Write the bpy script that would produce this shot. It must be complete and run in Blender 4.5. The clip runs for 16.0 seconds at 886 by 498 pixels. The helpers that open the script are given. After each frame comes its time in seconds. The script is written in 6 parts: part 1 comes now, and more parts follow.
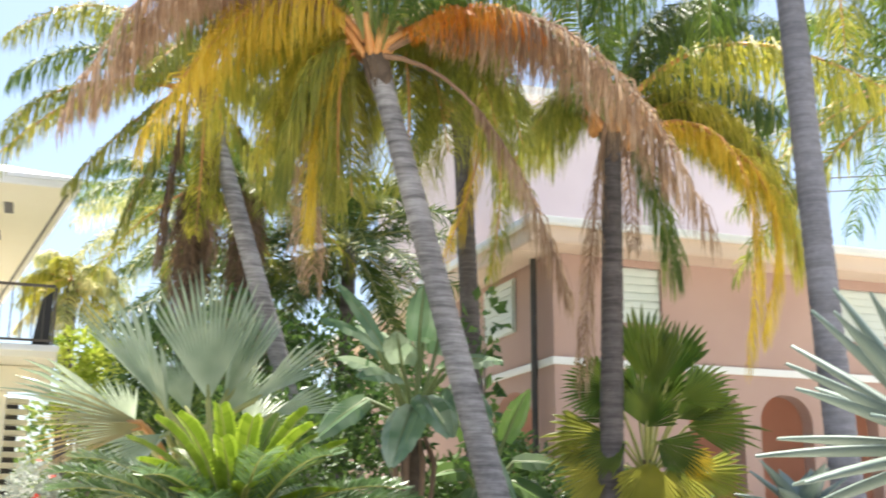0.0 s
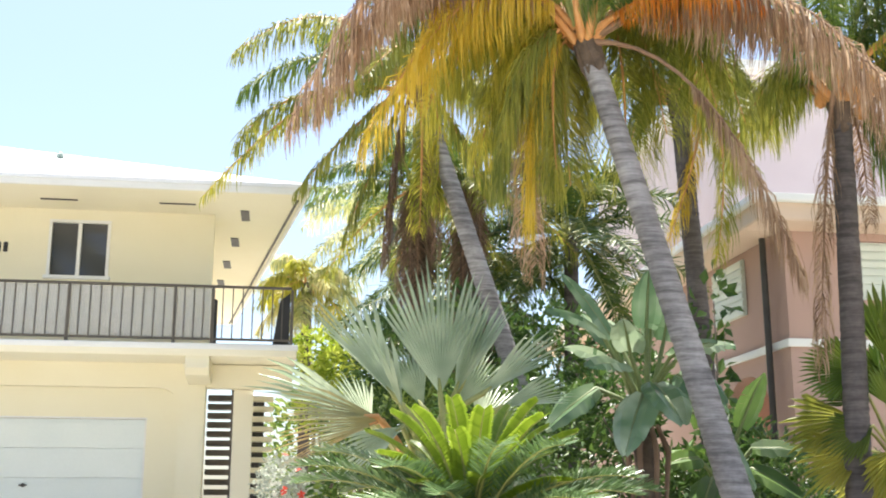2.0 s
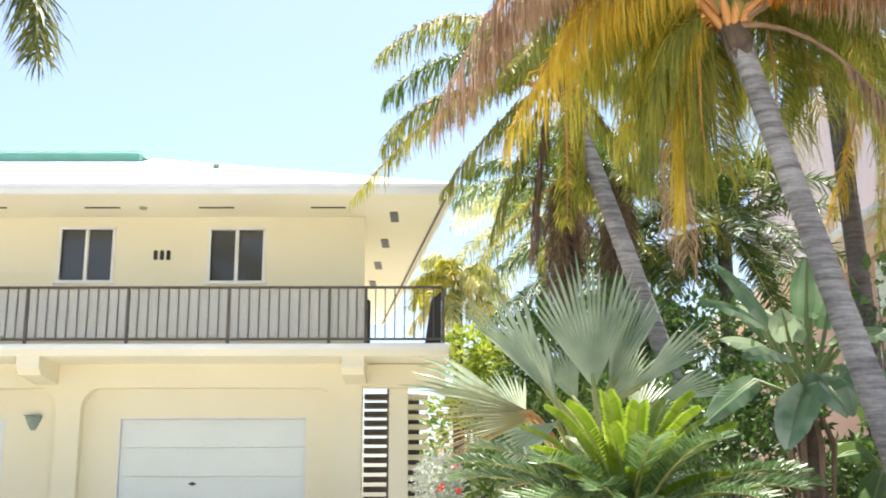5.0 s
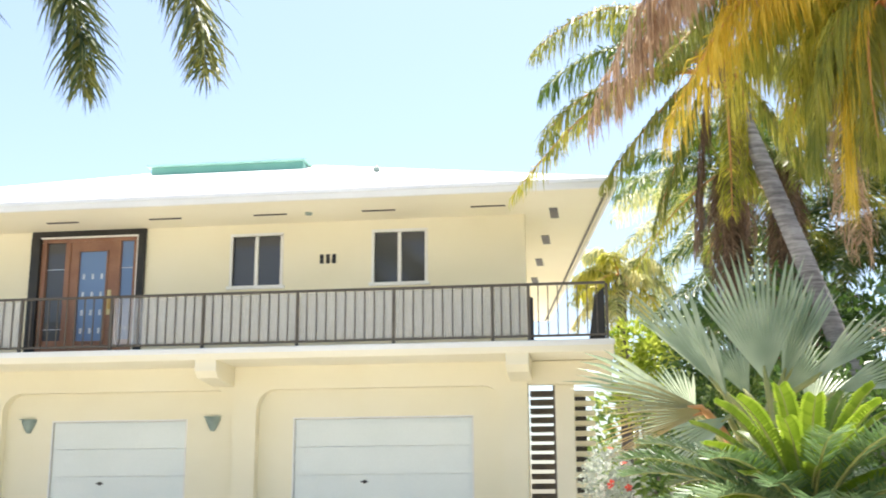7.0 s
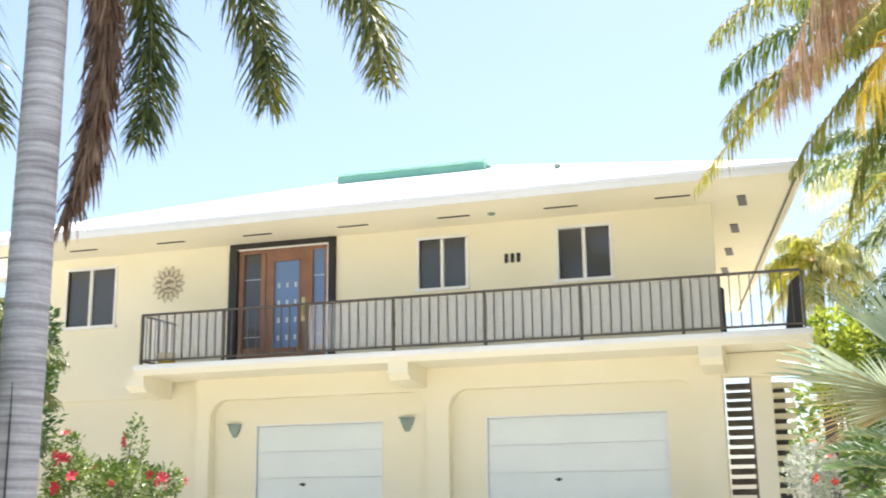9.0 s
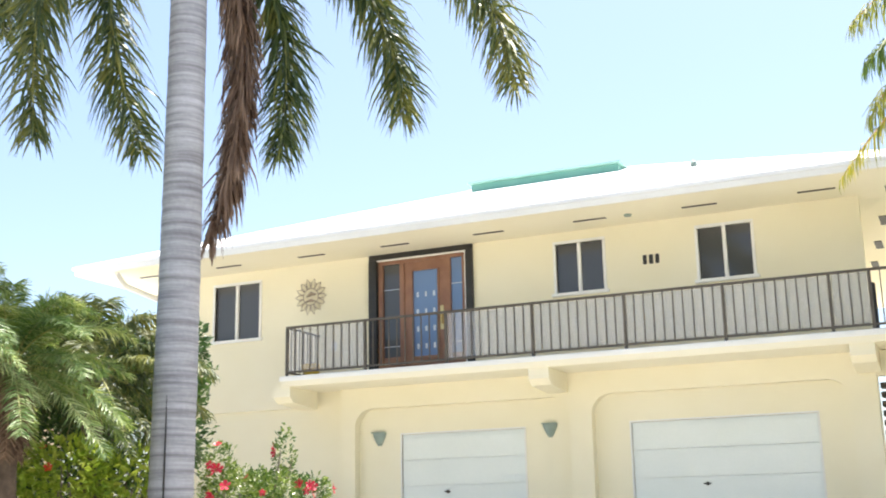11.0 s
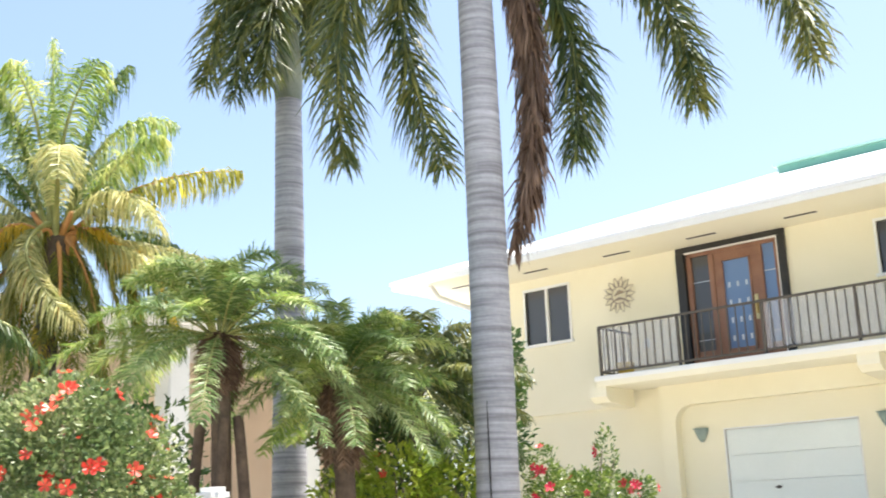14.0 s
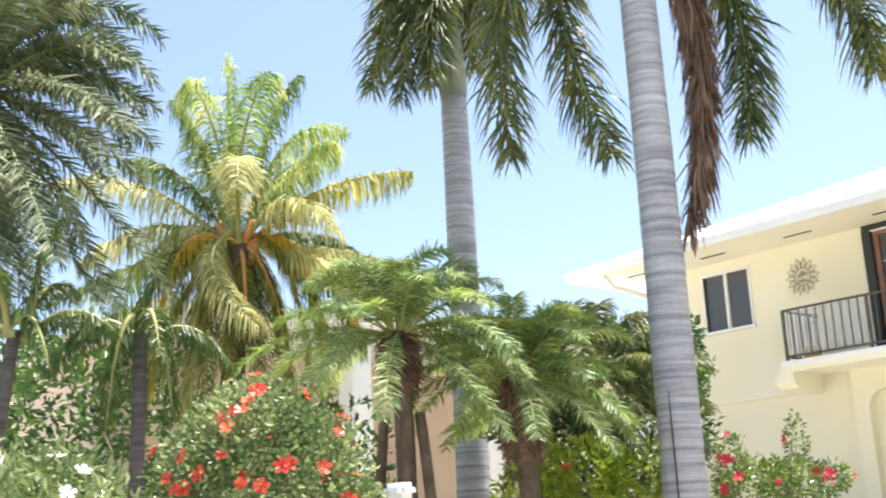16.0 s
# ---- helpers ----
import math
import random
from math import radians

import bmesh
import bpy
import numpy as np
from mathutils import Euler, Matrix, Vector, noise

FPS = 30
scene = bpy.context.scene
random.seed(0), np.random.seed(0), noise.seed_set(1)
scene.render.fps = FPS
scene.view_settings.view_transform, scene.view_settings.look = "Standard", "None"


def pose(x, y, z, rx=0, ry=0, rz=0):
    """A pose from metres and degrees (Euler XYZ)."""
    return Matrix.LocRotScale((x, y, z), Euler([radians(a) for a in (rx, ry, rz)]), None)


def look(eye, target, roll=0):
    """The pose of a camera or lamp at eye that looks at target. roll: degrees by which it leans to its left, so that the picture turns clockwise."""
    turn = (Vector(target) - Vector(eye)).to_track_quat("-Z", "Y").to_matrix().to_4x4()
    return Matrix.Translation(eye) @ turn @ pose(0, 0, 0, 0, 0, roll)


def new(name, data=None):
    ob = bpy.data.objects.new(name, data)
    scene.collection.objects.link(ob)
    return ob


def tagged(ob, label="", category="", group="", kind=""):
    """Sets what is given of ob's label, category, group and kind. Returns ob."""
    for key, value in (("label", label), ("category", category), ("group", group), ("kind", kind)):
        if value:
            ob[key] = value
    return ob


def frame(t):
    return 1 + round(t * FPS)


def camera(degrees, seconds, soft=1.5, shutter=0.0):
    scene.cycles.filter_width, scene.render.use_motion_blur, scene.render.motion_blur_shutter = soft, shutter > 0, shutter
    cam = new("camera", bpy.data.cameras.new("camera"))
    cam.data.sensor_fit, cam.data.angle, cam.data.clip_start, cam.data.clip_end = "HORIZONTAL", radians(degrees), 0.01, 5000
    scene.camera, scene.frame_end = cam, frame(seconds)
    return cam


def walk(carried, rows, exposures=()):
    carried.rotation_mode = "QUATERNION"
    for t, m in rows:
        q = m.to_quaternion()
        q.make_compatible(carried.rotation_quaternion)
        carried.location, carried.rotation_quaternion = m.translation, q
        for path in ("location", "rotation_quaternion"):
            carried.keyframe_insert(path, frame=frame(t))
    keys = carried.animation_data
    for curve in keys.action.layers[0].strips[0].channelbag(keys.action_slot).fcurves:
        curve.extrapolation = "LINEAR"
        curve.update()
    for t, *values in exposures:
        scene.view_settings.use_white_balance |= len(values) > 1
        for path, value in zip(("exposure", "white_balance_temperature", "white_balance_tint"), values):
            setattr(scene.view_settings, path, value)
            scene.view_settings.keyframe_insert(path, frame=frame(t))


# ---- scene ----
cam = camera(42.6, 16.0, soft=1.8, shutter=0.5)
EYE = Vector((0.0, 0.0, 1.5))
# seconds, yaw to the left, pitch up, roll
PATH = [
    (0, -19.55, 13.88, 0.35),
    (0.5, -15.45, 13.65, 0.22),
    (1, -12.26, 13.49, 0.12),
    (1.5, -9.59, 13.40, 0.15),
    (2, -8.09, 13.34, 0.08),
    (2.5, -6.44, 13.23, -0.06),
    (3, -4.98, 13.16, -0.06),
    (3.5, -3.94, 13.17, -0.28),
    (6, 3.29, 13.15, -0.00),
    (6.5, 5.65, 13.09, -0.14),
    (7, 7.89, 13.04, -0.20),
    (7.5, 10.25, 12.99, -0.31),
    (8, 12.79, 12.93, -0.43),
    (8.5, 14.91, 13.02, -0.54),
    (9, 17.39, 13.01, -0.70),
    (11.5, 26.22, 13.63, -1.34),
    (12, 28.45, 13.83, -1.58),
    (12.5, 31.24, 13.92, -1.77),
    (13, 34.19, 13.91, -1.97),
    (13.5, 37.35, 13.88, -2.14),
    (14, 40.11, 13.87, -2.25),
    (14.5, 42.23, 13.86, -2.34),
    (15, 44.23, 13.85, -2.50),
    (15.5, 46.41, 13.87, -2.71),
    (16, 49.03, 13.93, -2.93),
]


def heading(yaw, pitch):
    a, b = radians(yaw), radians(pitch)
    return Vector((-math.sin(a) * math.cos(b), math.cos(a) * math.cos(b), math.sin(b)))


walk(cam, [(t, look(EYE, EYE + heading(yaw, pitch), roll)) for t, yaw, pitch, roll in PATH], exposures=[(0.0, 1.48), (2.0, 1.50), (6.0, 1.50), (16.0, 1.52)])

# ---- light ----
SUN_ELEVATION, SUN_AZIMUTH = radians(75), radians(18)   # azimuth from +y, clockwise seen from above
world = bpy.data.worlds.new("sky")
scene.world = world
world.use_nodes = True
wn = world.node_tree
sky = wn.nodes.new("ShaderNodeTexSky")
sky.sky_type, sky.sun_disc = "NISHITA", False
sky.sun_elevation, sky.sun_rotation = SUN_ELEVATION, SUN_AZIMUTH
sky.air_density, sky.dust_density, sky.ozone_density = 1.0, 2.2, 1.0
wn.links.new(sky.outputs[0], wn.nodes["Background"].inputs[0])
wn.nodes["Background"].inputs[1].default_value = 0.10
sun = new("sun", bpy.data.lights.new("sun", "SUN"))
sun.data.energy, sun.data.angle, sun.data.color = 4.5, radians(0.55), (1.0, 0.95, 0.86)
sun_way = Vector((math.sin(SUN_AZIMUTH) * math.cos(SUN_ELEVATION), math.cos(SUN_AZIMUTH) * math.cos(SUN_ELEVATION), math.sin(SUN_ELEVATION)))
sun.matrix_world = look(sun_way * 60, (0, 0, 0))

# ---- materials ----


def material(name, a, b, rough=0.8, scale=6.0, fine=60.0, bump=0.15, metal=0.0, detail=6.0, mixhow=0.5):
    """Two tones mixed by large stains and fine grain, with a fine relief."""
    m = bpy.data.materials.new(name)
    m.use_nodes = True
    nt = m.node_tree
    p = nt.nodes["Principled BSDF"]
    geo = nt.nodes.new("ShaderNodeTexCoord")
    big = nt.nodes.new("ShaderNodeTexNoise")
    small = nt.nodes.new("ShaderNodeTexNoise")
    big.inputs["Scale"].default_value, big.inputs["Detail"].default_value = scale, detail
    small.inputs["Scale"].default_value, small.inputs["Detail"].default_value = fine, 4
    nt.links.new(geo.outputs["Object"], big.inputs["Vector"])
    nt.links.new(geo.outputs["Object"], small.inputs["Vector"])
    add = nt.nodes.new("ShaderNodeMath")
    add.operation = "MULTIPLY_ADD"
    add.inputs[1].default_value = 0.45
    nt.links.new(small.outputs[0], add.inputs[0])
    nt.links.new(big.outputs[0], add.inputs[2])
    ramp = nt.nodes.new("ShaderNodeValToRGB")
    ramp.color_ramp.elements[0].position, ramp.color_ramp.elements[1].position = 0.5 - 0.25 * mixhow, 0.95
    ramp.color_ramp.elements[0].color, ramp.color_ramp.elements[1].color = (*a, 1), (*b, 1)
    nt.links.new(add.outputs[0], ramp.inputs[0])
    nt.links.new(ramp.outputs[0], p.inputs["Base Color"])
    p.inputs["Roughness"].default_value, p.inputs["Metallic"].default_value = rough, metal
    bm = nt.nodes.new("ShaderNodeBump")
    bm.inputs["Strength"].default_value, bm.inputs["Distance"].default_value = bump, 0.01
    nt.links.new(small.outputs[0], bm.inputs["Height"])
    nt.links.new(bm.outputs[0], p.inputs["Normal"])
    return m


def leafy(name, a, b, c, through_light=0.45, rough=0.45):
    """A leaf: three tones varied from leaflet to leaflet, some light coming through."""
    m = bpy.data.materials.new(name)
    m.use_nodes = True
    nt = m.node_tree
    p, out = nt.nodes["Principled BSDF"], nt.nodes["Material Output"]
    geo, info = nt.nodes.new("ShaderNodeNewGeometry"), nt.nodes.new("ShaderNodeObjectInfo")
    co, noi = nt.nodes.new("ShaderNodeTexCoord"), nt.nodes.new("ShaderNodeTexNoise")
    noi.inputs["Scale"].default_value = 2.3
    nt.links.new(co.outputs["Object"], noi.inputs["Vector"])
    mixv = nt.nodes.new("ShaderNodeMath")
    mixv.operation = "MULTIPLY_ADD"
    mixv.inputs[1].default_value = 0.42
    nt.links.new(geo.outputs["Random Per Island"], mixv.inputs[0])
    nt.links.new(noi.outputs[0], mixv.inputs[2])
    mix2 = nt.nodes.new("ShaderNodeMath")
    mix2.operation = "MULTIPLY_ADD"
    mix2.inputs[1].default_value = 0.18
    nt.links.new(info.outputs["Random"], mix2.inputs[0])
    nt.links.new(mixv.outputs[0], mix2.inputs[2])
    ramp = nt.nodes.new("ShaderNodeValToRGB")
    els = ramp.color_ramp.elements
    els[0].position, els[1].position = 0.45, 1.15
    els[1].position = 1.0
    mid = els.new(0.75)
    els[0].color, mid.color, els[2].color = (*a, 1), (*b, 1), (*c, 1)
    nt.links.new(mix2.outputs[0], ramp.inputs[0])
    nt.links.new(ramp.outputs[0], p.inputs["Base Color"])
    p.inputs["Roughness"].default_value = rough
    tr, mx = nt.nodes.new("ShaderNodeBsdfTranslucent"), nt.nodes.new("ShaderNodeMixShader")
    nt.links.new(ramp.outputs[0], tr.inputs["Color"])
    mx.inputs[0].default_value = through_light
    nt.links.new(p.outputs[0], mx.inputs[1])
    nt.links.new(tr.outputs[0], mx.inputs[2])
    nt.links.new(mx.outputs[0], out.inputs["Surface"])
    return m


def ringed_bark(name, a, b, rings, rough=0.9, depth=0.7, flat=0.12):
    """Palm bark: ring scars across the trunk over blotched tones."""
    m = material(name, a, b, rough, 1.6, 22.0, 0.6, mixhow=0.9)
    nt = m.node_tree
    p = nt.nodes["Principled BSDF"]
    ramp = p.inputs["Base Color"].links[0].from_node
    co, way = nt.nodes.new("ShaderNodeTexCoord"), nt.nodes.new("ShaderNodeMapping")
    way.inputs["Scale"].default_value = (rings * flat, rings * flat, rings)
    nt.links.new(co.outputs["Object"], way.inputs["Vector"])
    band, tones = nt.nodes.new("ShaderNodeTexNoise"), nt.nodes.new("ShaderNodeValToRGB")
    band.inputs["Scale"].default_value, band.inputs["Detail"].default_value = 1.0, 5.0
    band.inputs["Roughness"].default_value = 0.62
    nt.links.new(way.outputs[0], band.inputs["Vector"])
    ends = tones.color_ramp.elements
    ends[0].position, ends[1].position = 0.34, 0.62
    ends[0].color, ends[1].color = (0.30, 0.29, 0.29, 1), (1, 1, 1, 1)
    nt.links.new(band.outputs[0], tones.inputs[0])
    mul = nt.nodes.new("ShaderNodeMixRGB")
    mul.blend_type = "MULTIPLY"
    mul.inputs[0].default_value = depth
    nt.links.new(ramp.outputs[0], mul.inputs[1])
    nt.links.new(tones.outputs[0], mul.inputs[2])
    nt.links.new(mul.outputs[0], p.inputs["Base Color"])
    return m


def window_glass(name, tint):
    m = bpy.data.materials.new(name)
    m.use_nodes = True
    p = m.node_tree.nodes["Principled BSDF"]
    p.inputs["Base Color"].default_value = (*tint, 1)
    p.inputs["Roughness"].default_value = 0.06
    p.inputs["Specular IOR Level"].default_value = 0.6
    return m


def mesh_screen(name, tone, cover):
    """A fine mesh: mostly holes, the rest a dull thread."""
    m = bpy.data.materials.new(name)
    m.use_nodes = True
    nt = m.node_tree
    p, out = nt.nodes["Principled BSDF"], nt.nodes["Material Output"]
    p.inputs["Base Color"].default_value, p.inputs["Roughness"].default_value = (*tone, 1), 0.8
    clear, mx = nt.nodes.new("ShaderNodeBsdfTransparent"), nt.nodes.new("ShaderNodeMixShader")
    mx.inputs[0].default_value = cover
    nt.links.new(clear.outputs[0], mx.inputs[1])
    nt.links.new(p.outputs[0], mx.inputs[2])
    nt.links.new(mx.outputs[0], out.inputs["Surface"])
    return m


MESH = mesh_screen("grey_safety_mesh", (0.60, 0.60, 0.62), 0.30)
STUCCO = material("cream_stucco", (0.82, 0.755, 0.55), (0.87, 0.815, 0.635), 0.85, 0.7, 90, 0.25)
SOFFIT = material("cream_soffit_paint", (0.84, 0.78, 0.60), (0.88, 0.83, 0.67), 0.8, 0.8, 40, 0.1)
WHITE = material("white_paint", (0.78, 0.77, 0.73), (0.86, 0.86, 0.84), 0.55, 1.2, 50, 0.08)
ROOF = material("white_roof_coating", (0.78, 0.79, 0.80), (0.88, 0.89, 0.90), 0.5, 0.8, 30, 0.15)
GREEN_TRIM = material("sea_green_metal", (0.13, 0.33, 0.26), (0.19, 0.41, 0.33), 0.45, 2.0, 40, 0.05)
GREEN_LIT = material("lit_mint_metal", (0.32, 0.56, 0.47), (0.42, 0.66, 0.57), 0.4, 2.0, 40, 0.05)
GARAGE = material("pale_garage_enamel", (0.74, 0.79, 0.76), (0.81, 0.85, 0.82), 0.45, 1.0, 30, 0.05)
RAIL = material("brown_rail_paint", (0.075, 0.060, 0.045), (0.13, 0.11, 0.085), 0.5, 4.0, 60, 0.1)
DARK = material("dark_vent_metal", (0.035, 0.032, 0.028), (0.07, 0.065, 0.06), 0.6, 5.0, 60, 0.1)
WOOD = material("red_brown_wood", (0.19, 0.085, 0.05), (0.32, 0.165, 0.10), 0.4, 3.0, 35, 0.2)
BLACK_TRIM = material("black_shutter_paint", (0.012, 0.011, 0.010), (0.03, 0.027, 0.024), 0.45, 3.0, 40, 0.1)
GLASS = window_glass("dark_window_glass", (0.075, 0.075, 0.078))
DOOR_GLASS = window_glass("bevelled_blue_glass", (0.15, 0.235, 0.42))
LEAD = material("lead_came", (0.5, 0.52, 0.54), (0.7, 0.72, 0.74), 0.35, 5, 40, 0.05, 0.8)
BRASS = material("brushed_brass", (0.55, 0.42, 0.18), (0.70, 0.55, 0.28), 0.3, 5, 60, 0.05, 1.0)
SCONCE = material("verdigris_sconce", (0.16, 0.22, 0.19), (0.30, 0.37, 0.33), 0.6, 6, 60, 0.2)
IRON = material("rusty_iron", (0.22, 0.17, 0.13), (0.42, 0.35, 0.27), 0.6, 8, 60, 0.2)
TREAD = material("brown_stair_tread", (0.10, 0.085, 0.07), (0.17, 0.145, 0.12), 0.7, 4, 50, 0.2)
PINK = material("salmon_stucco", (0.43, 0.28, 0.23), (0.50, 0.345, 0.29), 0.85, 0.7, 70, 0.25)
PINK_PALE = material("pale_mauve_stucco", (0.54, 0.455, 0.455), (0.62, 0.535, 0.53), 0.85, 0.7, 70, 0.2)
# Terracotta tone with the shade inside the arches painted in.
PINK_SHADED = material("shaded_terracotta_recess", (0.36, 0.15, 0.09), (0.44, 0.20, 0.13), 0.85, 0.9, 70, 0.2)
SHUTTER = material("pale_shutter_enamel", (0.60, 0.66, 0.60), (0.70, 0.75, 0.69), 0.5, 1.0, 40, 0.05)
GRAVEL = material("coral_gravel", (0.52, 0.49, 0.42), (0.66, 0.63, 0.55), 0.95, 0.35, 14, 0.8)
BED_DARK = material("dark_bed_ground", (0.12, 0.10, 0.075), (0.27, 0.23, 0.18), 0.95, 1.5, 25, 0.9)
PETIOLE_DARK = material("green_leaf_stalk", (0.09, 0.13, 0.04), (0.18, 0.22, 0.08), 0.5, 5, 50, 0.2)
ASPHALT = material("asphalt", (0.045, 0.045, 0.047), (0.075, 0.074, 0.072), 0.9, 0.6, 80, 0.5)
PEACH = material("peach_stucco", (0.66, 0.50, 0.38), (0.75, 0.60, 0.48), 0.85, 0.8, 60, 0.2)
COCO_BARK = ringed_bark("coconut_bark", (0.17, 0.16, 0.165), (0.42, 0.40, 0.40), 21.0, depth=0.85)
SLATE_BARK = ringed_bark("slate_grey_palm_bark", (0.10, 0.10, 0.115), (0.27, 0.265, 0.29), 21.0, depth=0.5)
DARK_BARK = ringed_bark("dark_coconut_bark", (0.05, 0.043, 0.04), (0.18, 0.155, 0.15), 22.0)
ROYAL_BARK = ringed_bark("royal_palm_bark", (0.30, 0.305, 0.34), (0.53, 0.535, 0.575), 16.0, depth=0.72, flat=0.05)
DATE_BARK = material("shaggy_date_bark", (0.055, 0.04, 0.03), (0.17, 0.12, 0.085), 0.95, 7, 26, 1.0)
WOODY = material("woody_stem", (0.10, 0.075, 0.055), (0.24, 0.19, 0.15), 0.9, 6, 40, 0.6)
CROWN_SHAFT = material("grey_green_crown_shaft", (0.19, 0.21, 0.13), (0.36, 0.36, 0.26), 0.5, 2, 30, 0.2)
PETIOLE_ORANGE = material("orange_leaf_stalk", (0.50, 0.19, 0.05), (0.66, 0.34, 0.12), 0.5, 5, 50, 0.2)
PETIOLE_GREEN = material("yellow_green_leaf_stalk", (0.22, 0.25, 0.06), (0.40, 0.38, 0.13), 0.5, 5, 50, 0.2)
PETIOLE_DEAD = material("dry_leaf_stalk", (0.20, 0.11, 0.065), (0.34, 0.21, 0.13), 0.8, 6, 50, 0.3)
LEAF = {
    "green": leafy("green_frond", (0.057, 0.108, 0.019), (0.108, 0.184, 0.028), (0.216, 0.278, 0.044)),
    "olive": leafy("olive_frond", (0.125, 0.160, 0.028), (0.255, 0.275, 0.048), (0.450, 0.425, 0.080), 0.55),
    "yellow": leafy("yellowing_frond", (0.200, 0.230, 0.030), (0.450, 0.425, 0.060), (0.750, 0.650, 0.110), 0.6),
    "gold": leafy("golden_frond", (0.460, 0.330, 0.032), (0.740, 0.530, 0.052), (0.850, 0.660, 0.115), 0.65),
    "russet": leafy("russet_dry_frond", (0.220, 0.130, 0.072), (0.390, 0.250, 0.150), (0.600, 0.445, 0.310), 0.5, 0.6),
    "amber": leafy("amber_dry_frond", (0.480, 0.150, 0.020), (0.720, 0.270, 0.035), (0.820, 0.400, 0.070), 0.55, 0.6),
    "dead": leafy("dry_brown_frond", (0.170, 0.098, 0.055), (0.320, 0.198, 0.115), (0.500, 0.350, 0.220), 0.35, 0.7),
    "husk": leafy("withered_frond", (0.098, 0.057, 0.037), (0.184, 0.115, 0.075), (0.299, 0.201, 0.138), 0.2, 0.8),
    "royal": leafy("royal_frond", (0.040, 0.069, 0.025), (0.086, 0.121, 0.034), (0.230, 0.230, 0.057), 0.3),
    # "fresh" is a lighter green frond with sunlight put into its colour.
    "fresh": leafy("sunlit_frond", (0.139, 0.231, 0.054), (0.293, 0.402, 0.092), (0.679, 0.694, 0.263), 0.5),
    "pygmy": leafy("fresh_feather_leaf", (0.090, 0.165, 0.045), (0.190, 0.295, 0.085), (0.480, 0.550, 0.250), 0.4),
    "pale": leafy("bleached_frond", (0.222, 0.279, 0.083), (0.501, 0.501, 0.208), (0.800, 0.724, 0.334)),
    "phoenix": leafy("dark_date_frond", (0.050, 0.085, 0.040), (0.110, 0.150, 0.068), (0.280, 0.300, 0.160), 0.2, 0.6),
    "date": leafy("grey_green_frond", (0.085, 0.116, 0.054), (0.171, 0.202, 0.093), (0.342, 0.333, 0.171), 0.25),
    "silver": leafy("silver_fan_leaf", (0.195, 0.265, 0.165), (0.32, 0.395, 0.26), (0.55, 0.62, 0.44), 0.35, 0.3),
    "rust": leafy("withering_fan_leaf", (0.22, 0.25, 0.14), (0.38, 0.35, 0.17), (0.62, 0.42, 0.16), 0.3, 0.5),
    "cycad": leafy("dark_cycad_leaf", (0.06, 0.115, 0.04), (0.11, 0.19, 0.07), (0.22, 0.31, 0.14), 0.25, 0.35),
    "sprout": leafy("fresh_cycad_leaf", (0.165, 0.250, 0.020), (0.210, 0.305, 0.025), (0.275, 0.365, 0.038), 0.45, 0.4),
    "paddle": leafy("banana_like_leaf", (0.080, 0.150, 0.070), (0.150, 0.245, 0.125), (0.400, 0.490, 0.330), 0.3, 0.22),
    "fan": leafy("green_fan_leaf", (0.025, 0.064, 0.010), (0.060, 0.111, 0.017), (0.145, 0.187, 0.030), 0.35),
    "agave": leafy("blue_grey_agave", (0.11, 0.155, 0.125), (0.16, 0.21, 0.17), (0.23, 0.285, 0.235), 0.05, 0.55),
    "bush": leafy("glossy_bush_leaf", (0.040, 0.098, 0.017), (0.098, 0.172, 0.029), (0.299, 0.380, 0.081), 0.3, 0.3),
    "hib": leafy("hibiscus_leaf", (0.095, 0.155, 0.052), (0.205, 0.270, 0.098), (0.480, 0.520, 0.260), 0.35, 0.4),
    "dark": leafy("deep_green_leaf", (0.027, 0.069, 0.018), (0.062, 0.125, 0.027), (0.125, 0.213, 0.044), 0.3),
    "lime": leafy("lime_yellow_leaf", (0.20, 0.31, 0.03), (0.36, 0.46, 0.05), (0.56, 0.61, 0.11), 0.45),
    "silk": leafy("grey_shrub_leaf", (0.25, 0.30, 0.24), (0.40, 0.45, 0.38), (0.55, 0.58, 0.50), 0.3),
}
RED = leafy("red_petal", (0.66, 0.025, 0.015), (0.76, 0.06, 0.03), (0.82, 0.14, 0.07), 0.25)
MAGENTA = leafy("crimson_bract", (0.50, 0.01, 0.05), (0.66, 0.015, 0.06), (0.75, 0.04, 0.10), 0.2)
WHITE_PETAL = leafy("white_petal", (0.72, 0.72, 0.66), (0.80, 0.80, 0.75), (0.85, 0.85, 0.80), 0.3)

# ---- builders ----


def link(name, v, f, mat, parent=None, label="", smooth=False):
    me = bpy.data.meshes.new(name)
    me.from_pydata([tuple(p) for p in v], [], f)
    me.materials.append(mat)
    if smooth:
        me.polygons.foreach_set("use_smooth", [True] * len(me.polygons))
    me.update()
    ob = new(name, me)
    ob.parent = parent
    if label:
        ob["label"] = label
    return ob


def part(name, bm, mat, parent, label=""):
    bmesh.ops.recalc_face_normals(bm, faces=bm.faces)
    me = bpy.data.meshes.new(name)
    bm.to_mesh(me)
    bm.free()
    me.materials.append(mat)
    ob = new(name, me)
    ob.parent = parent
    if label:
        ob["label"] = label
    return ob


def thing(name, label, category, at=(0, 0, 0), group="", kind=""):
    ob = new(name)
    ob.matrix_world = Matrix.Translation(at)
    return tagged(ob, label, category, group, kind)


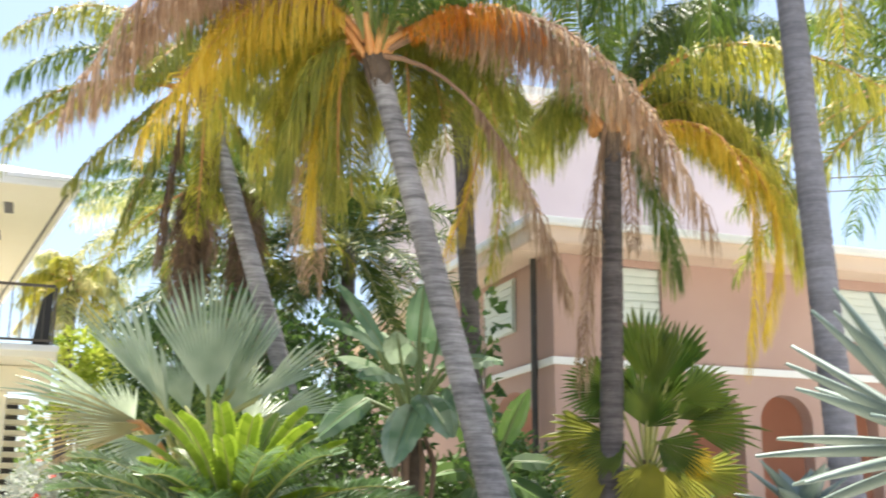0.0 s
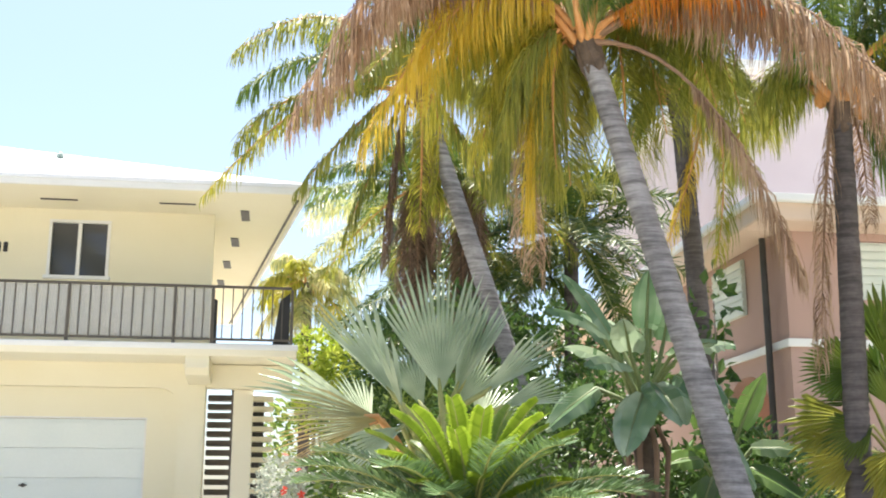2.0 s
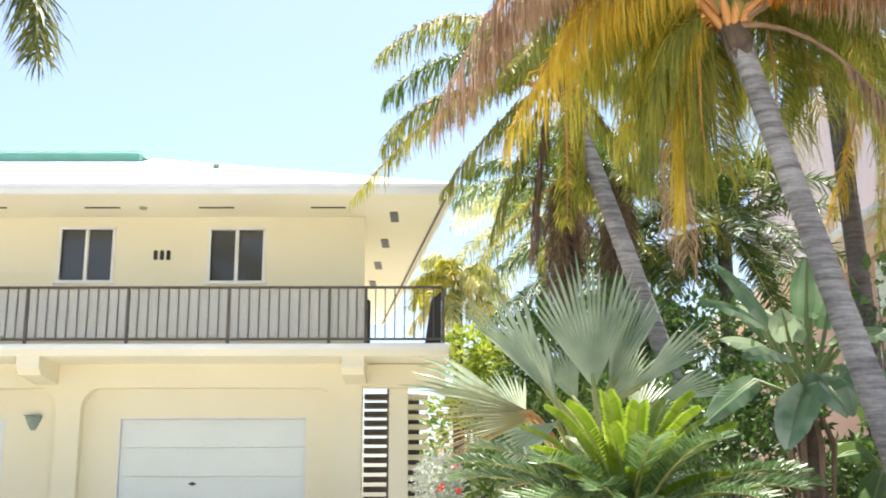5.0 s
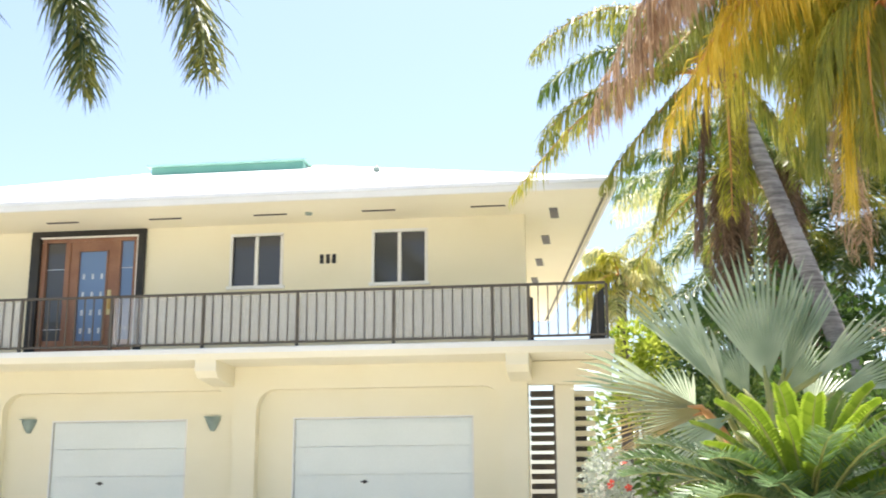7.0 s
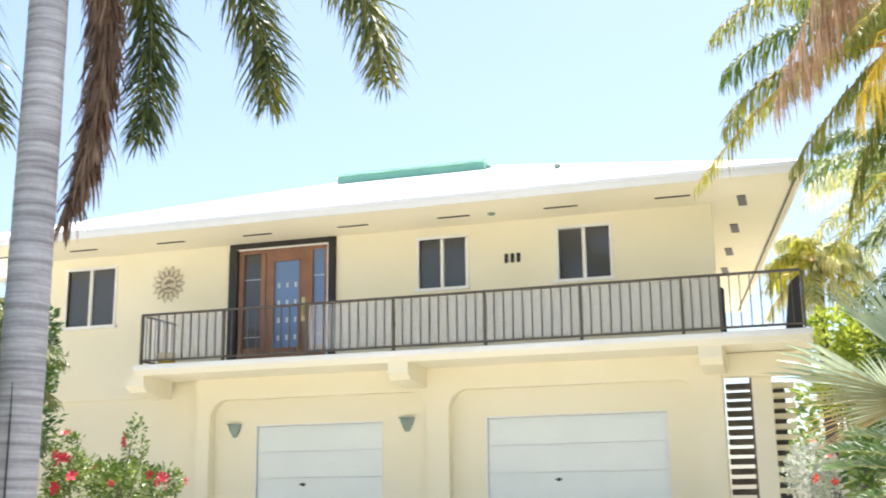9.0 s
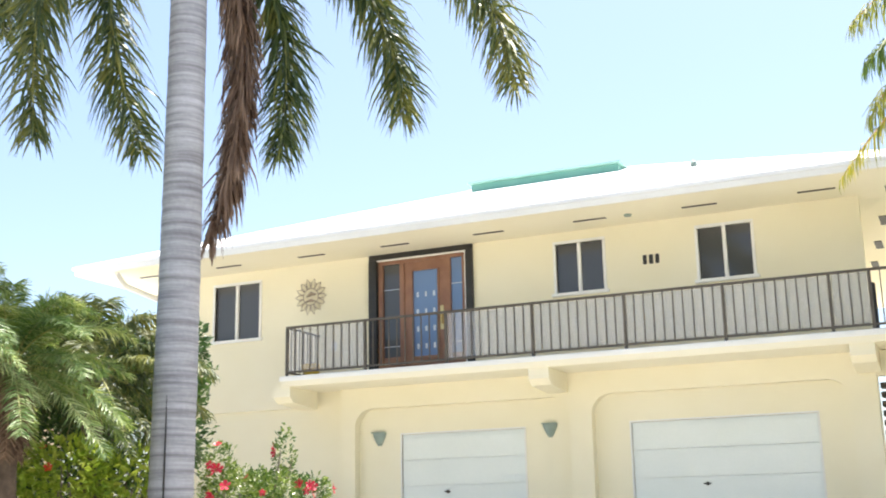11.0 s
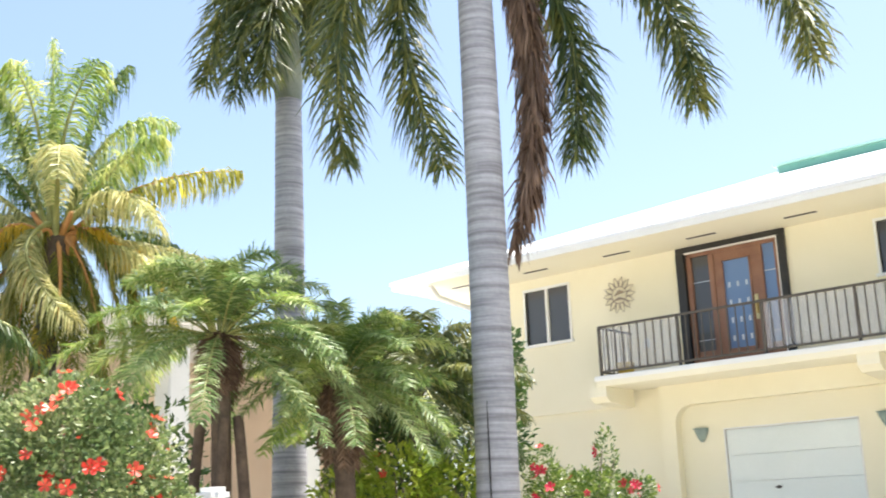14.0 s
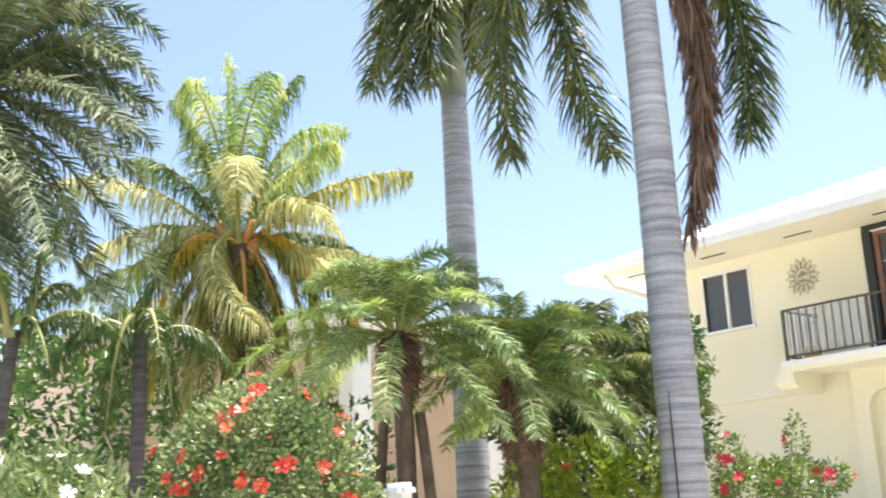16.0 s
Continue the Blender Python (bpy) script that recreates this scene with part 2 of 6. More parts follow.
def box(x0, x1, y0, y1, z0, z1, bevel=0.0, bm=None):
    bm = bm or bmesh.new()
    made = bmesh.ops.create_cube(bm, size=1.0)["verts"]
    bmesh.ops.scale(bm, vec=(x1 - x0, y1 - y0, z1 - z0), verts=made)
    bmesh.ops.translate(bm, vec=((x0 + x1) / 2, (y0 + y1) / 2, (z0 + z1) / 2), verts=made)
    if bevel:
        edges = list({e for v in made for e in v.link_edges})
        bmesh.ops.bevel(bm, geom=edges, offset=bevel, segments=2, affect="EDGES")
    return bm


def wall_with_holes(x0, x1, z0, z1, y0, y1, holes):
    """A wall along x, one connected mesh, with rectangular openings (x0, x1, z0, z1) that go through it."""
    bm = bmesh.new()
    xs = sorted({x0, x1, *(h[0] for h in holes), *(h[1] for h in holes)})
    zs = sorted({z0, z1, *(h[2] for h in holes), *(h[3] for h in holes)})
    node = {(i, k, s): bm.verts.new((x, (y0, y1)[s], z)) for i, x in enumerate(xs) for k, z in enumerate(zs) for s in (0, 1)}

    def solid(i, k):
        if not (0 <= i < len(xs) - 1 and 0 <= k < len(zs) - 1):
            return False
        cx, cz = (xs[i] + xs[i + 1]) / 2, (zs[k] + zs[k + 1]) / 2
        return not any(h[0] < cx < h[1] and h[2] < cz < h[3] for h in holes)

    for i in range(len(xs) - 1):
        for k in range(len(zs) - 1):
            if not solid(i, k):
                continue
            for s in (0, 1):
                bm.faces.new([node[q] for q in ((i, k, s), (i + 1, k, s), (i + 1, k + 1, s), (i, k + 1, s))])
            for di, dk, a, b in ((-1, 0, (i, k), (i, k + 1)), (1, 0, (i + 1, k), (i + 1, k + 1)), (0, -1, (i, k), (i + 1, k)), (0, 1, (i, k + 1), (i + 1, k + 1))):
                if not solid(i + di, k + dk):
                    bm.faces.new((node[(*a, 0)], node[(*b, 0)], node[(*b, 1)], node[(*a, 1)]))
    bmesh.ops.delete(bm, geom=[q for q in bm.verts if not q.link_faces], context="VERTS")
    return bm


def tube(points, radii, sides=8, cap=True):
    pts = [Vector(p) for p in points]
    v, f = [], []
    ref = Vector((0.31, 0.17, 0.93))
    for i, p in enumerate(pts):
        d = (pts[min(i + 1, len(pts) - 1)] - pts[max(i - 1, 0)]).normalized()
        a = d.cross(ref if abs(d.dot(ref)) < 0.95 else Vector((1, 0, 0))).normalized()
        b = d.cross(a)
        for k in range(sides):
            w = 2 * math.pi * k / sides
            v.append(p + (a * math.cos(w) + b * math.sin(w)) * radii[i])
    for i in range(len(pts) - 1):
        for k in range(sides):
            n = (k + 1) % sides
            f.append((i * sides + k, i * sides + n, (i + 1) * sides + n, (i + 1) * sides + k))
    if cap:
        f += [tuple(range(sides)), tuple(range(len(v) - sides, len(v)))]
    return v, f


def bezier(p0, p1, p2, t):
    return p0 * (1 - t) ** 2 + p1 * (2 * t * (1 - t)) + p2 * t * t


def land(x, y):
    """Height of the ground: the road lies lower than the gardens."""
    s = min(max((y - 6) / 8, 0), 1)
    return 0.7 * s * s * (3 - 2 * s)


def blades(p0, p1, p2, n, length, width, hang, angle, lift=0.1, rng=None, start=0.15, taper=0.35, twist=0.5, plume=0.0):
    """Leaflets on both sides of the arc p0 p1 p2, each a curved tapering blade."""
    rng = rng or np.random.default_rng(1)
    t = np.linspace(start, 0.995, n)
    t = np.clip(np.concatenate([t, t + 0.5 / n]) + rng.normal(0, 0.25 / n, 2 * n), start, 0.998)
    sgn = np.repeat([1.0, -1.0], n)
    P0, P1, P2 = (np.array(p, float) for p in (p0, p1, p2))
    tt = t[:, None]
    pos = P0 * (1 - tt) ** 2 + P1 * 2 * tt * (1 - tt) + P2 * tt * tt
    tan = 2 * (1 - tt) * (P1 - P0) + 2 * tt * (P2 - P1)
    tan /= np.linalg.norm(tan, axis=1, keepdims=True)
    flat = np.array([P2[0] - P0[0], P2[1] - P0[1], 0.0])
    flat = flat / (np.linalg.norm(flat) + 1e-6)
    side = np.cross(flat, (0, 0, 1.0))
    side = side - tan * (tan @ side)[:, None]
    side /= np.linalg.norm(side, axis=1, keepdims=True)
    up = np.cross(side, tan)
    phi = rng.uniform(-1, 1, 2 * n)[:, None] * plume
    side, up = side * np.cos(phi) + up * np.sin(phi), up * np.cos(phi) - side * np.sin(phi)
    ang = np.radians(angle) + rng.normal(0, 0.12, 2 * n)
    way = side * (sgn * np.cos(ang))[:, None] + tan * np.sin(ang)[:, None] + up * (lift + rng.normal(0, 0.12, 2 * n))[:, None]
    way /= np.linalg.norm(way, axis=1, keepdims=True)
    size = length * np.minimum(1, taper + 3.2 * (t - start)) * np.clip(1.3 - 0.85 * t ** 6, 0.3, 1) * rng.uniform(0.75, 1.1, 2 * n)
    tw = rng.normal(0, twist, 2 * n)[:, None]
    wide = tan * np.cos(tw) + up * np.sin(tw)
    down = np.array([0, 0, -1.0])
    hg = hang * rng.uniform(0.7, 1.25, 2 * n)[:, None]
    rings = []
    for u, w in ((0.0, 0.5), (0.3, 1.0), (0.68, 0.8), (1.0, 0.0)):
        d = way * (1 - hg * u * 0.55) + down * hg * u * 1.1
        d /= np.maximum(np.linalg.norm(d, axis=1, keepdims=True), 0.3)
        mid = pos + d * (size * u)[:, None]
        if w:
            rings += [mid - wide * width * w / 2, mid + wide * width * w / 2]
        else:
            rings.append(mid)
    v = np.stack(rings, 1).reshape(-1, 3)
    f = []
    for k in range(2 * n):
        o = 7 * k
        f += [(o, o + 1, o + 3, o + 2), (o + 2, o + 3, o + 5, o + 4), (o + 4, o + 5, o + 6)]
    return v, f


def fan_blade(hub, axis, normal, radius, spread, n, free=0.45, cup=0.25, droop=0.1, rng=None, ragged=0.06):
    """A pleated fan leaf: joined folds near the hub, free pointed tips beyond."""
    rng = rng or np.random.default_rng(2)
    hub, axis = np.array(hub, float), np.array(axis, float)
    axis /= np.linalg.norm(axis)
    normal = np.array(normal, float)
    normal -= axis * (axis @ normal)
    normal /= np.linalg.norm(normal)
    side = np.cross(axis, normal)
    v, f = [hub], []
    half = radians(spread) / 2
    da = 2 * half / n

    def spot(a, r, h):
        bend = cup * (abs(a) / half) ** 2
        d = axis * math.cos(a) + side * math.sin(a) + normal * bend
        d /= np.linalg.norm(d)
        return hub + d * r + normal * h + np.array([0, 0, -droop * (r / radius) ** 3 * radius])

    for i in range(n):
        a = -half + (i + 0.5) * da
        R = radius * (1 - 0.22 * (abs(a) / half) ** 2) * (1 + rng.normal(0, ragged))
        jr = (1 - free) * radius * (1 + rng.normal(0, 0.05))
        o = len(v)
        fold = 0.6 * da * jr
        aj = a + rng.normal(0, 0.12 * da)
        v += [spot(a - da / 2, jr, -fold / 2), spot(a, jr, fold / 2), spot(a + da / 2, jr, -fold / 2)]
        rm = jr + (R - jr) * 0.55
        sag = -abs(rng.normal(0, 0.03)) * radius
        v += [spot(aj - da * 0.26, rm, -fold / 3), spot(aj, rm, fold / 3), spot(aj + da * 0.26, rm, -fold / 3), spot(aj, R, sag)]
        f += [(0, o, o + 1), (0, o + 1, o + 2), (o, o + 3, o + 4, o + 1), (o + 1, o + 4, o + 5, o + 2), (o + 3, o + 6, o + 4), (o + 4, o + 6, o + 5)]
    return v, f


def leaves(blobs, count, size, rng, slim=0.45, fill=0.35):
    """Small folded leaves strewn over uneven clumps: blobs are rows of centre and radii."""
    v, f = [], []
    blobs = np.array(blobs, float)
    vol = blobs[:, 3] * blobs[:, 4] + blobs[:, 5] * blobs[:, 4]
    pick = rng.choice(len(blobs), count, p=vol / vol.sum())
    for k in pick:
        b = blobs[k]
        d = rng.normal(0, 1, 3)
        d /= np.linalg.norm(d)
        r = 1 - fill * rng.random() ** 1.5 + rng.normal(0, 0.06)
        c = b[:3] + d * b[3:6] * r
        w = d * 0.7 + rng.normal(0, 0.6, 3) + np.array([0, 0, 0.15])
        w /= np.linalg.norm(w)
        s = np.cross(w, rng.normal(0, 1, 3))
        s /= np.linalg.norm(s) + 1e-6
        n = np.cross(w, s)
        L = size * rng.uniform(0.6, 1.3)
        o = len(v)
        v += [c, c + w * L * 0.5 + s * L * slim / 2 + n * L * 0.1, c + w * L - n * L * 0.12, c + w * L * 0.5 - s * L * slim / 2 + n * L * 0.1]
        f += [(o, o + 1, o + 2), (o, o + 2, o + 3)]
    return v, f


STALK = {"green": PETIOLE_GREEN, "russet": PETIOLE_DEAD, "amber": PETIOLE_ORANGE, "olive": PETIOLE_ORANGE, "yellow": PETIOLE_ORANGE, "gold": PETIOLE_ORANGE, "dead": PETIOLE_DEAD, "husk": PETIOLE_DEAD,
         "royal": PETIOLE_GREEN, "fresh": PETIOLE_GREEN, "paddle": PETIOLE_GREEN, "pygmy": PETIOLE_GREEN, "pale": PETIOLE_GREEN, "phoenix": PETIOLE_DARK, "date": PETIOLE_DARK, "cycad": PETIOLE_GREEN, "sprout": PETIOLE_GREEN, "silver": PETIOLE_GREEN,
         "rust": PETIOLE_ORANGE, "fan": PETIOLE_GREEN}
LOOK = {"green": "green feathery frond", "olive": "drooping olive green frond", "yellow": "yellowing frond", "gold": "golden drying frond", "dead": "dry brown hanging frond",
        "husk": "withered brown hanging frond", "russet": "russet dry arching frond", "amber": "bright amber drying frond", "royal": "dark green drooping frond", "pale": "sun-bleached pale frond", "date": "stiff grey-green frond"}


def frond(parent, p0, p1, p2, tint, n=70, length=0.75, width=0.045, hang=0.8, angle=35, lift=0.1, stalk=0.035, seed=0, start=0.15, twist=0.5, name="frond", plume=0.0):
    rng = np.random.default_rng(seed)
    p0, p1, p2 = Vector(p0), Vector(p1), Vector(p2)
    v, f = blades(p0, p1, p2, n, length, width, hang, angle, lift, rng, start, twist=twist, plume=plume)
    ob = link(name, v, f, LEAF[tint], parent, LOOK.get(tint, ""))
    pts = [bezier(p0, p1, p2, k / 10) for k in range(11)]
    v, f = tube(pts, [stalk * (1.7 if k == 0 else 1.25 - 0.112 * k) for k in range(11)], 6)
    link("leaf_stalk", v, f, STALK[tint], ob, smooth=True)
    return ob


def ringed_trunk(parent, base, top, bend, r0, r1, mat, ring=0.09, label="", flare=0.5, bulge=0.0, sides=16, scar=0.035):
    """A palm trunk from base to top, bent, with raised ring scars and a flared foot."""
    base, top = Vector(base), Vector(top)
    mid = (base + top) / 2 + Vector(bend)
    n = max(12, int((top - base).length / ring))
    pts, rad = [], []
    rng = random.Random(int(abs(base.x * 100)))
    for i in range(n + 1):
        deep = 1 - scar * rng.uniform(0.3, 1.3)
        for h, k in ((0.0 if i in (0, n) else rng.uniform(-0.15, 0.15), 1.0), (0.62, deep)):
            t = min(1.0, (i + h) / n)
            if i == n and k < 1:
                continue
            r = r0 + (r1 - r0) * t + flare * r0 * max(0, 1 - t * 9) ** 2 + bulge * math.sin(math.pi * min(1, t * 1.2))
            pts.append(bezier(base, mid, top, t) - (Vector((0, 0, 0.15)) if i == 0 and k == 1 else Vector()))
            rad.append(r * k * rng.uniform(0.985, 1.02))
    v, f = tube(pts, rad, sides)
    return link("trunk", v, f, mat, parent, label, True)

# ---- ground ----
v, f = [], []
XS = [-900, -300, -120, -60, -40, *range(-30, 31, 2), 40, 60, 120, 300, 900]
YS = [-900, -300, -100, -40, -20, -10, -4, 0, *range(2, 33, 2), 40, 60, 120, 300, 900]
for y in YS:
    for x in XS:
        v.append((x, y, land(x, y) + 0.02 * noise.noise(Vector((x, y, 0)))))
for j in range(len(YS) - 1):
    for i in range(len(XS) - 1):
        a = j * len(XS) + i
        f.append((a, a + 1, a + len(XS) + 1, a + len(XS)))
tagged(link("ground", v, f, GRAVEL), "pale coral gravel ground of the gardens", "ground", kind="structure")
tagged(part("road", box(-200, 200, -3.5, 2.2, -0.06, 0.035), ASPHALT, None), "grey asphalt road in front of the gardens", "road", kind="structure")

# Unseen dark beds, added to cut the light bounced up under the plants.
for name_x, (x0, x1, y0, y1) in enumerate(((0.2, 7.9, 5.5, 17.0), (-14.5, -4.2, 1.9, 12.2))):
    v, f = [], []
    for j in range(13):
        for i in range(13):
            x, y = x0 + (x1 - x0) * i / 12, y0 + (y1 - y0) * j / 12
            edge = i in (0, 12) or j in (0, 12)
            v.append((x + 0.25 * noise.noise(Vector((x, y, 3))), y + 0.25 * noise.noise(Vector((x, y, 8))), land(x, y) + (-0.02 if edge else 0.05 + 0.03 * noise.noise(Vector((x * 2, y * 2, 1))))))
    f = [(j * 13 + i, j * 13 + i + 1, j * 13 + i + 14, j * 13 + i + 13) for j in range(12) for i in range(12)]
    tagged(link("bounce_cut_bed", v, f, BED_DARK), "unseen dark bed under the garden palms that cuts bounced light", "planting bed", kind="structure")

# ---- cream house ----
WALL_Y, RAIL_Y, SOFFIT_Z, FLOOR_Z = 19.0, 17.84, 6.51, 4.14
X_LEFT, X_RIGHT, EAVE_L, EAVE_R, EAVE_F, EAVE_B = -14.9, -1.21, -16.2, 0.32, 17.5, 30.3
house = thing("house", "two-storey cream stucco house with a white hipped roof", "house", (-8, 24, land(0, 24)))
house_at = Vector(house.location)


def hp(name, bm, mat, parent=house, label=""):
    """A part of the house, built in world places."""
    ob = part(name, bm, mat, parent, label)
    if parent is house:
        ob.location = -house_at
    return ob


WINDOWS = [(-6.40, -5.53, 5.39, 6.29), (-3.84, -2.95, 5.38, 6.28), (-13.80, -12.72, 5.13, 6.26)]
DOOR = (-10.02, -8.16, FLOOR_Z + 0.02, 6.40)
hp("upper_wall", wall_with_holes(X_LEFT, X_RIGHT, FLOOR_Z - 0.2, SOFFIT_Z, WALL_Y, WALL_Y + 0.2, [*WINDOWS, DOOR]), STUCCO)
bm = box(X_RIGHT - 0.2, X_RIGHT, WALL_Y + 0.2, 28.8, 0.6, SOFFIT_Z)
for q in bm.verts:
    q.co.x -= 0.128 * (q.co.y - WALL_Y - 0.2)
hp("side_wall", bm, STUCCO)
hp("side_wall", box(X_LEFT, X_LEFT + 0.2, WALL_Y + 0.2, 28.8, 0.6, SOFFIT_Z), STUCCO)
hp("back_wall", box(X_LEFT, X_RIGHT - 1.3, 28.8, 29.0, 0.6, SOFFIT_Z), STUCCO)
hp("upper_floor", box(X_LEFT + 0.2, X_RIGHT - 1.5, WALL_Y + 0.2, 28.8, 3.8, FLOOR_Z), STUCCO)


def skewed(bm):
    """The gable end on the stair side does not stand square to the front."""
    for q in bm.verts:
        if q.co.x > -1.5:
            q.co.x -= 0.128 * (q.co.y - EAVE_F)
    return bm


hp("soffit", skewed(box(EAVE_L + 0.04, EAVE_R - 0.04, EAVE_F + 0.04, EAVE_B - 0.04, SOFFIT_Z, SOFFIT_Z + 0.05)), SOFFIT)
for x0, x1, y0, y1 in ((EAVE_L, EAVE_R, EAVE_F - 0.03, EAVE_F + 0.03), (EAVE_L, EAVE_R, EAVE_B - 0.03, EAVE_B + 0.03),
                       (EAVE_L - 0.03, EAVE_L + 0.03, EAVE_F + 0.03, EAVE_B - 0.03), (EAVE_R - 0.03, EAVE_R + 0.03, EAVE_F + 0.03, EAVE_B - 0.03)):
    hp("fascia", skewed(box(x0, x1, y0, y1, SOFFIT_Z - 0.015, SOFFIT_Z + 0.09, 0.01)), WHITE)
hp("soffit_trim", skewed(box(EAVE_R - 0.13, EAVE_R - 0.09, EAVE_F + 0.35, EAVE_B - 0.1, SOFFIT_Z - 0.02, SOFFIT_Z - 0.003)), DARK, label="dark drip groove strip")
# roof: hipped, with a thick edge
RIDGE_Z, RIDGE_Y, ER, EZ = 9.12, (EAVE_F + EAVE_B) / 2, 0.05, SOFFIT_Z + 0.09
bm = bmesh.new()
c = [bm.verts.new(p) for p in ((EAVE_L - ER, EAVE_F - ER, EZ), (EAVE_R + ER, EAVE_F - ER, EZ), (EAVE_R + ER - 0.128 * (EAVE_B - EAVE_F), EAVE_B + ER, EZ), (EAVE_L - ER, EAVE_B + ER, EZ))]
d = [bm.verts.new(p.co + Vector((0, 0, 0.06))) for p in c]
r0, r1 = bm.verts.new((-9.85, RIDGE_Y, RIDGE_Z)), bm.verts.new((-6.05, RIDGE_Y, RIDGE_Z))
for q in ((c[3], c[2], c[1], c[0]), (c[0], c[1], d[1], d[0]), (c[1], c[2], d[2], d[1]), (c[2], c[3], d[3], d[2]), (c[3], c[0], d[0], d[3]),
          (d[0], d[1], r1, r0), (d[1], d[2], r1), (d[2], d[3], r0, r1), (d[3], d[0], r0)):
    bm.faces.new(q)
hp("roof", bm, ROOF, label="bright white coated hipped roof")
cup = hp("ridge_vent", box(-9.7, -6.25, 23.0, 24.8, 8.62, 8.95, 0.01), GREEN_TRIM, label="low sea-green ridge vent box")
# The vent's top is lighter in colour to stand for light from above.
part("cap", box(-9.78, -6.17, 22.92, 24.88, 8.95, 8.99, 0.015), GREEN_LIT, cup, "mint cap sheet, painted paler as the lit top")
v, f = tube([(-4.2, 20.9, 7.9), (-4.2, 20.9, 8.06)], [0.04, 0.04], 10)
pipe = link("vent_pipe", v, f, SCONCE, house)
pipe.location = -house_at
v, f = tube([(-4.2, 20.9, 8.0), (-4.2, 20.9, 8.05), (-4.2, 20.9, 8.11)], [0.07, 0.07, 0.02], 10)
link("rain_hood", v, f, SCONCE, pipe)
v, f = tube([(-15.3, 17.7, SOFFIT_Z - 0.02), (-15.25, 17.9, SOFFIT_Z - 0.25), (-15.0, 18.8, SOFFIT_Z - 0.45), (-14.97, 18.93, SOFFIT_Z - 0.7), (-14.97, 18.93, 0.75)], [0.06] * 5, 10)
spout = link("downspout", v, f, WHITE, house, smooth=True)
spout.location = -house_at
# soffit vents
for x in (-14.95, -13.04, -11.13, -9.33, -7.44, -5.55, -3.65, -1.78):
    hp("soffit_vent", box(x - 0.29, x + 0.29, 18.33, 18.39, SOFFIT_Z - 0.012, SOFFIT_Z + 0.01), DARK)
for x, y in ((-0.70, 18.97), (-0.94, 20.93), (-1.17, 22.9), (-1.38, 24.8)):
    hp("soffit_vent", box(x - 0.07, x + 0.07, y - 0.33, y + 0.33, SOFFIT_Z - 0.014, SOFFIT_Z + 0.01), DARK)
v, f = tube([(-4.87, 18.36, SOFFIT_Z - 0.03), (-4.87, 18.36, SOFFIT_Z + 0.01)], [0.06, 0.07], 12)
lamp = link("soffit_light", v, f, SCONCE, house)
lamp.location = -house_at


def sliding_window(x0, x1, z0, z1):
    """The frame stands round the opening, on the wall."""
    w = hp("window", box(x0 - 0.05, x1 + 0.05, WALL_Y - 0.03, WALL_Y + 0.1, z1, z1 + 0.05, 0.006), WHITE, label="white-framed sliding window with dark glass")
    for name, a in (("frame_side", (x0 - 0.05, x0, z0, z1)), ("frame_side", (x1, x1 + 0.05, z0, z1)), ("mullion", ((x0 + x1) / 2 - 0.03, (x0 + x1) / 2 + 0.03, z0, z1))):
        part(name, box(a[0], a[1], WALL_Y - 0.025, WALL_Y + 0.1, a[2], a[3], 0.006), WHITE, w)
    part("sill", box(x0 - 0.09, x1 + 0.09, WALL_Y - 0.07, WALL_Y + 0.1, z0 - 0.06, z0, 0.008), WHITE, w)
    mid = (x0 + x1) / 2
    part("pane", box(x0, mid - 0.03, WALL_Y + 0.05, WALL_Y + 0.06, z0, z1), GLASS, w)
    part("pane", box(mid + 0.03, x1, WALL_Y + 0.03, WALL_Y + 0.04, z0, z1), GLASS, w)
    return w


for w in WINDOWS:
    sliding_window(*w)

# entrance: black surround, wooden door with a bevelled pane and two sidelights
DX0, DX1, DZ0, DZ1 = DOOR
ent = hp("entrance", box(DX0 - 0.18, DX1 + 0.14, WALL_Y - 0.05, WALL_Y + 0.02, DZ1, DZ1 + 0.11, 0.008), BLACK_TRIM, label="red-brown wooden entrance with sidelights in a black surround")
part("shutter", box(DX0 - 0.18, DX0, WALL_Y - 0.07, WALL_Y + 0.02, DZ0, DZ1, 0.01), BLACK_TRIM, ent, "black open shutter leaf")
part("shutter", box(DX1, DX1 + 0.14, WALL_Y - 0.07, WALL_Y + 0.02, DZ0, DZ1, 0.01), BLACK_TRIM, ent, "black open shutter leaf")
part("white_trim", box(DX0, DX1 + 0.01, WALL_Y - 0.06, WALL_Y + 0.01, DZ1 - 0.025, DZ1 - 0.001, 0.004), WHITE, ent, "white trim strip")
part("white_trim", box(DX1 - 0.022, DX1 - 0.001, WALL_Y - 0.06, WALL_Y - 0.001, DZ0 + 0.05, DZ1 - 0.026, 0.004), WHITE, ent, "white trim strip")
part("head_frame", box(DX0, DX1, WALL_Y + 0.01, WALL_Y + 0.12, DZ1 - 0.09, DZ1, 0.006), WOOD, ent)
part("threshold", box(DX0, DX1, WALL_Y + 0.01, WALL_Y + 0.12, DZ0, DZ0 + 0.05, 0.006), WOOD, ent)
L0, L1 = -9.46, -8.60
for x0, x1 in ((DX0, DX0 + 0.10), (L0 - 0.10, L0), (L1, L1 + 0.10), (DX1 - 0.10, DX1)):
    part("jamb", box(x0, x1, WALL_Y + 0.0, WALL_Y + 0.12, DZ0 + 0.05, DZ1 - 0.09, 0.008), WOOD, ent)
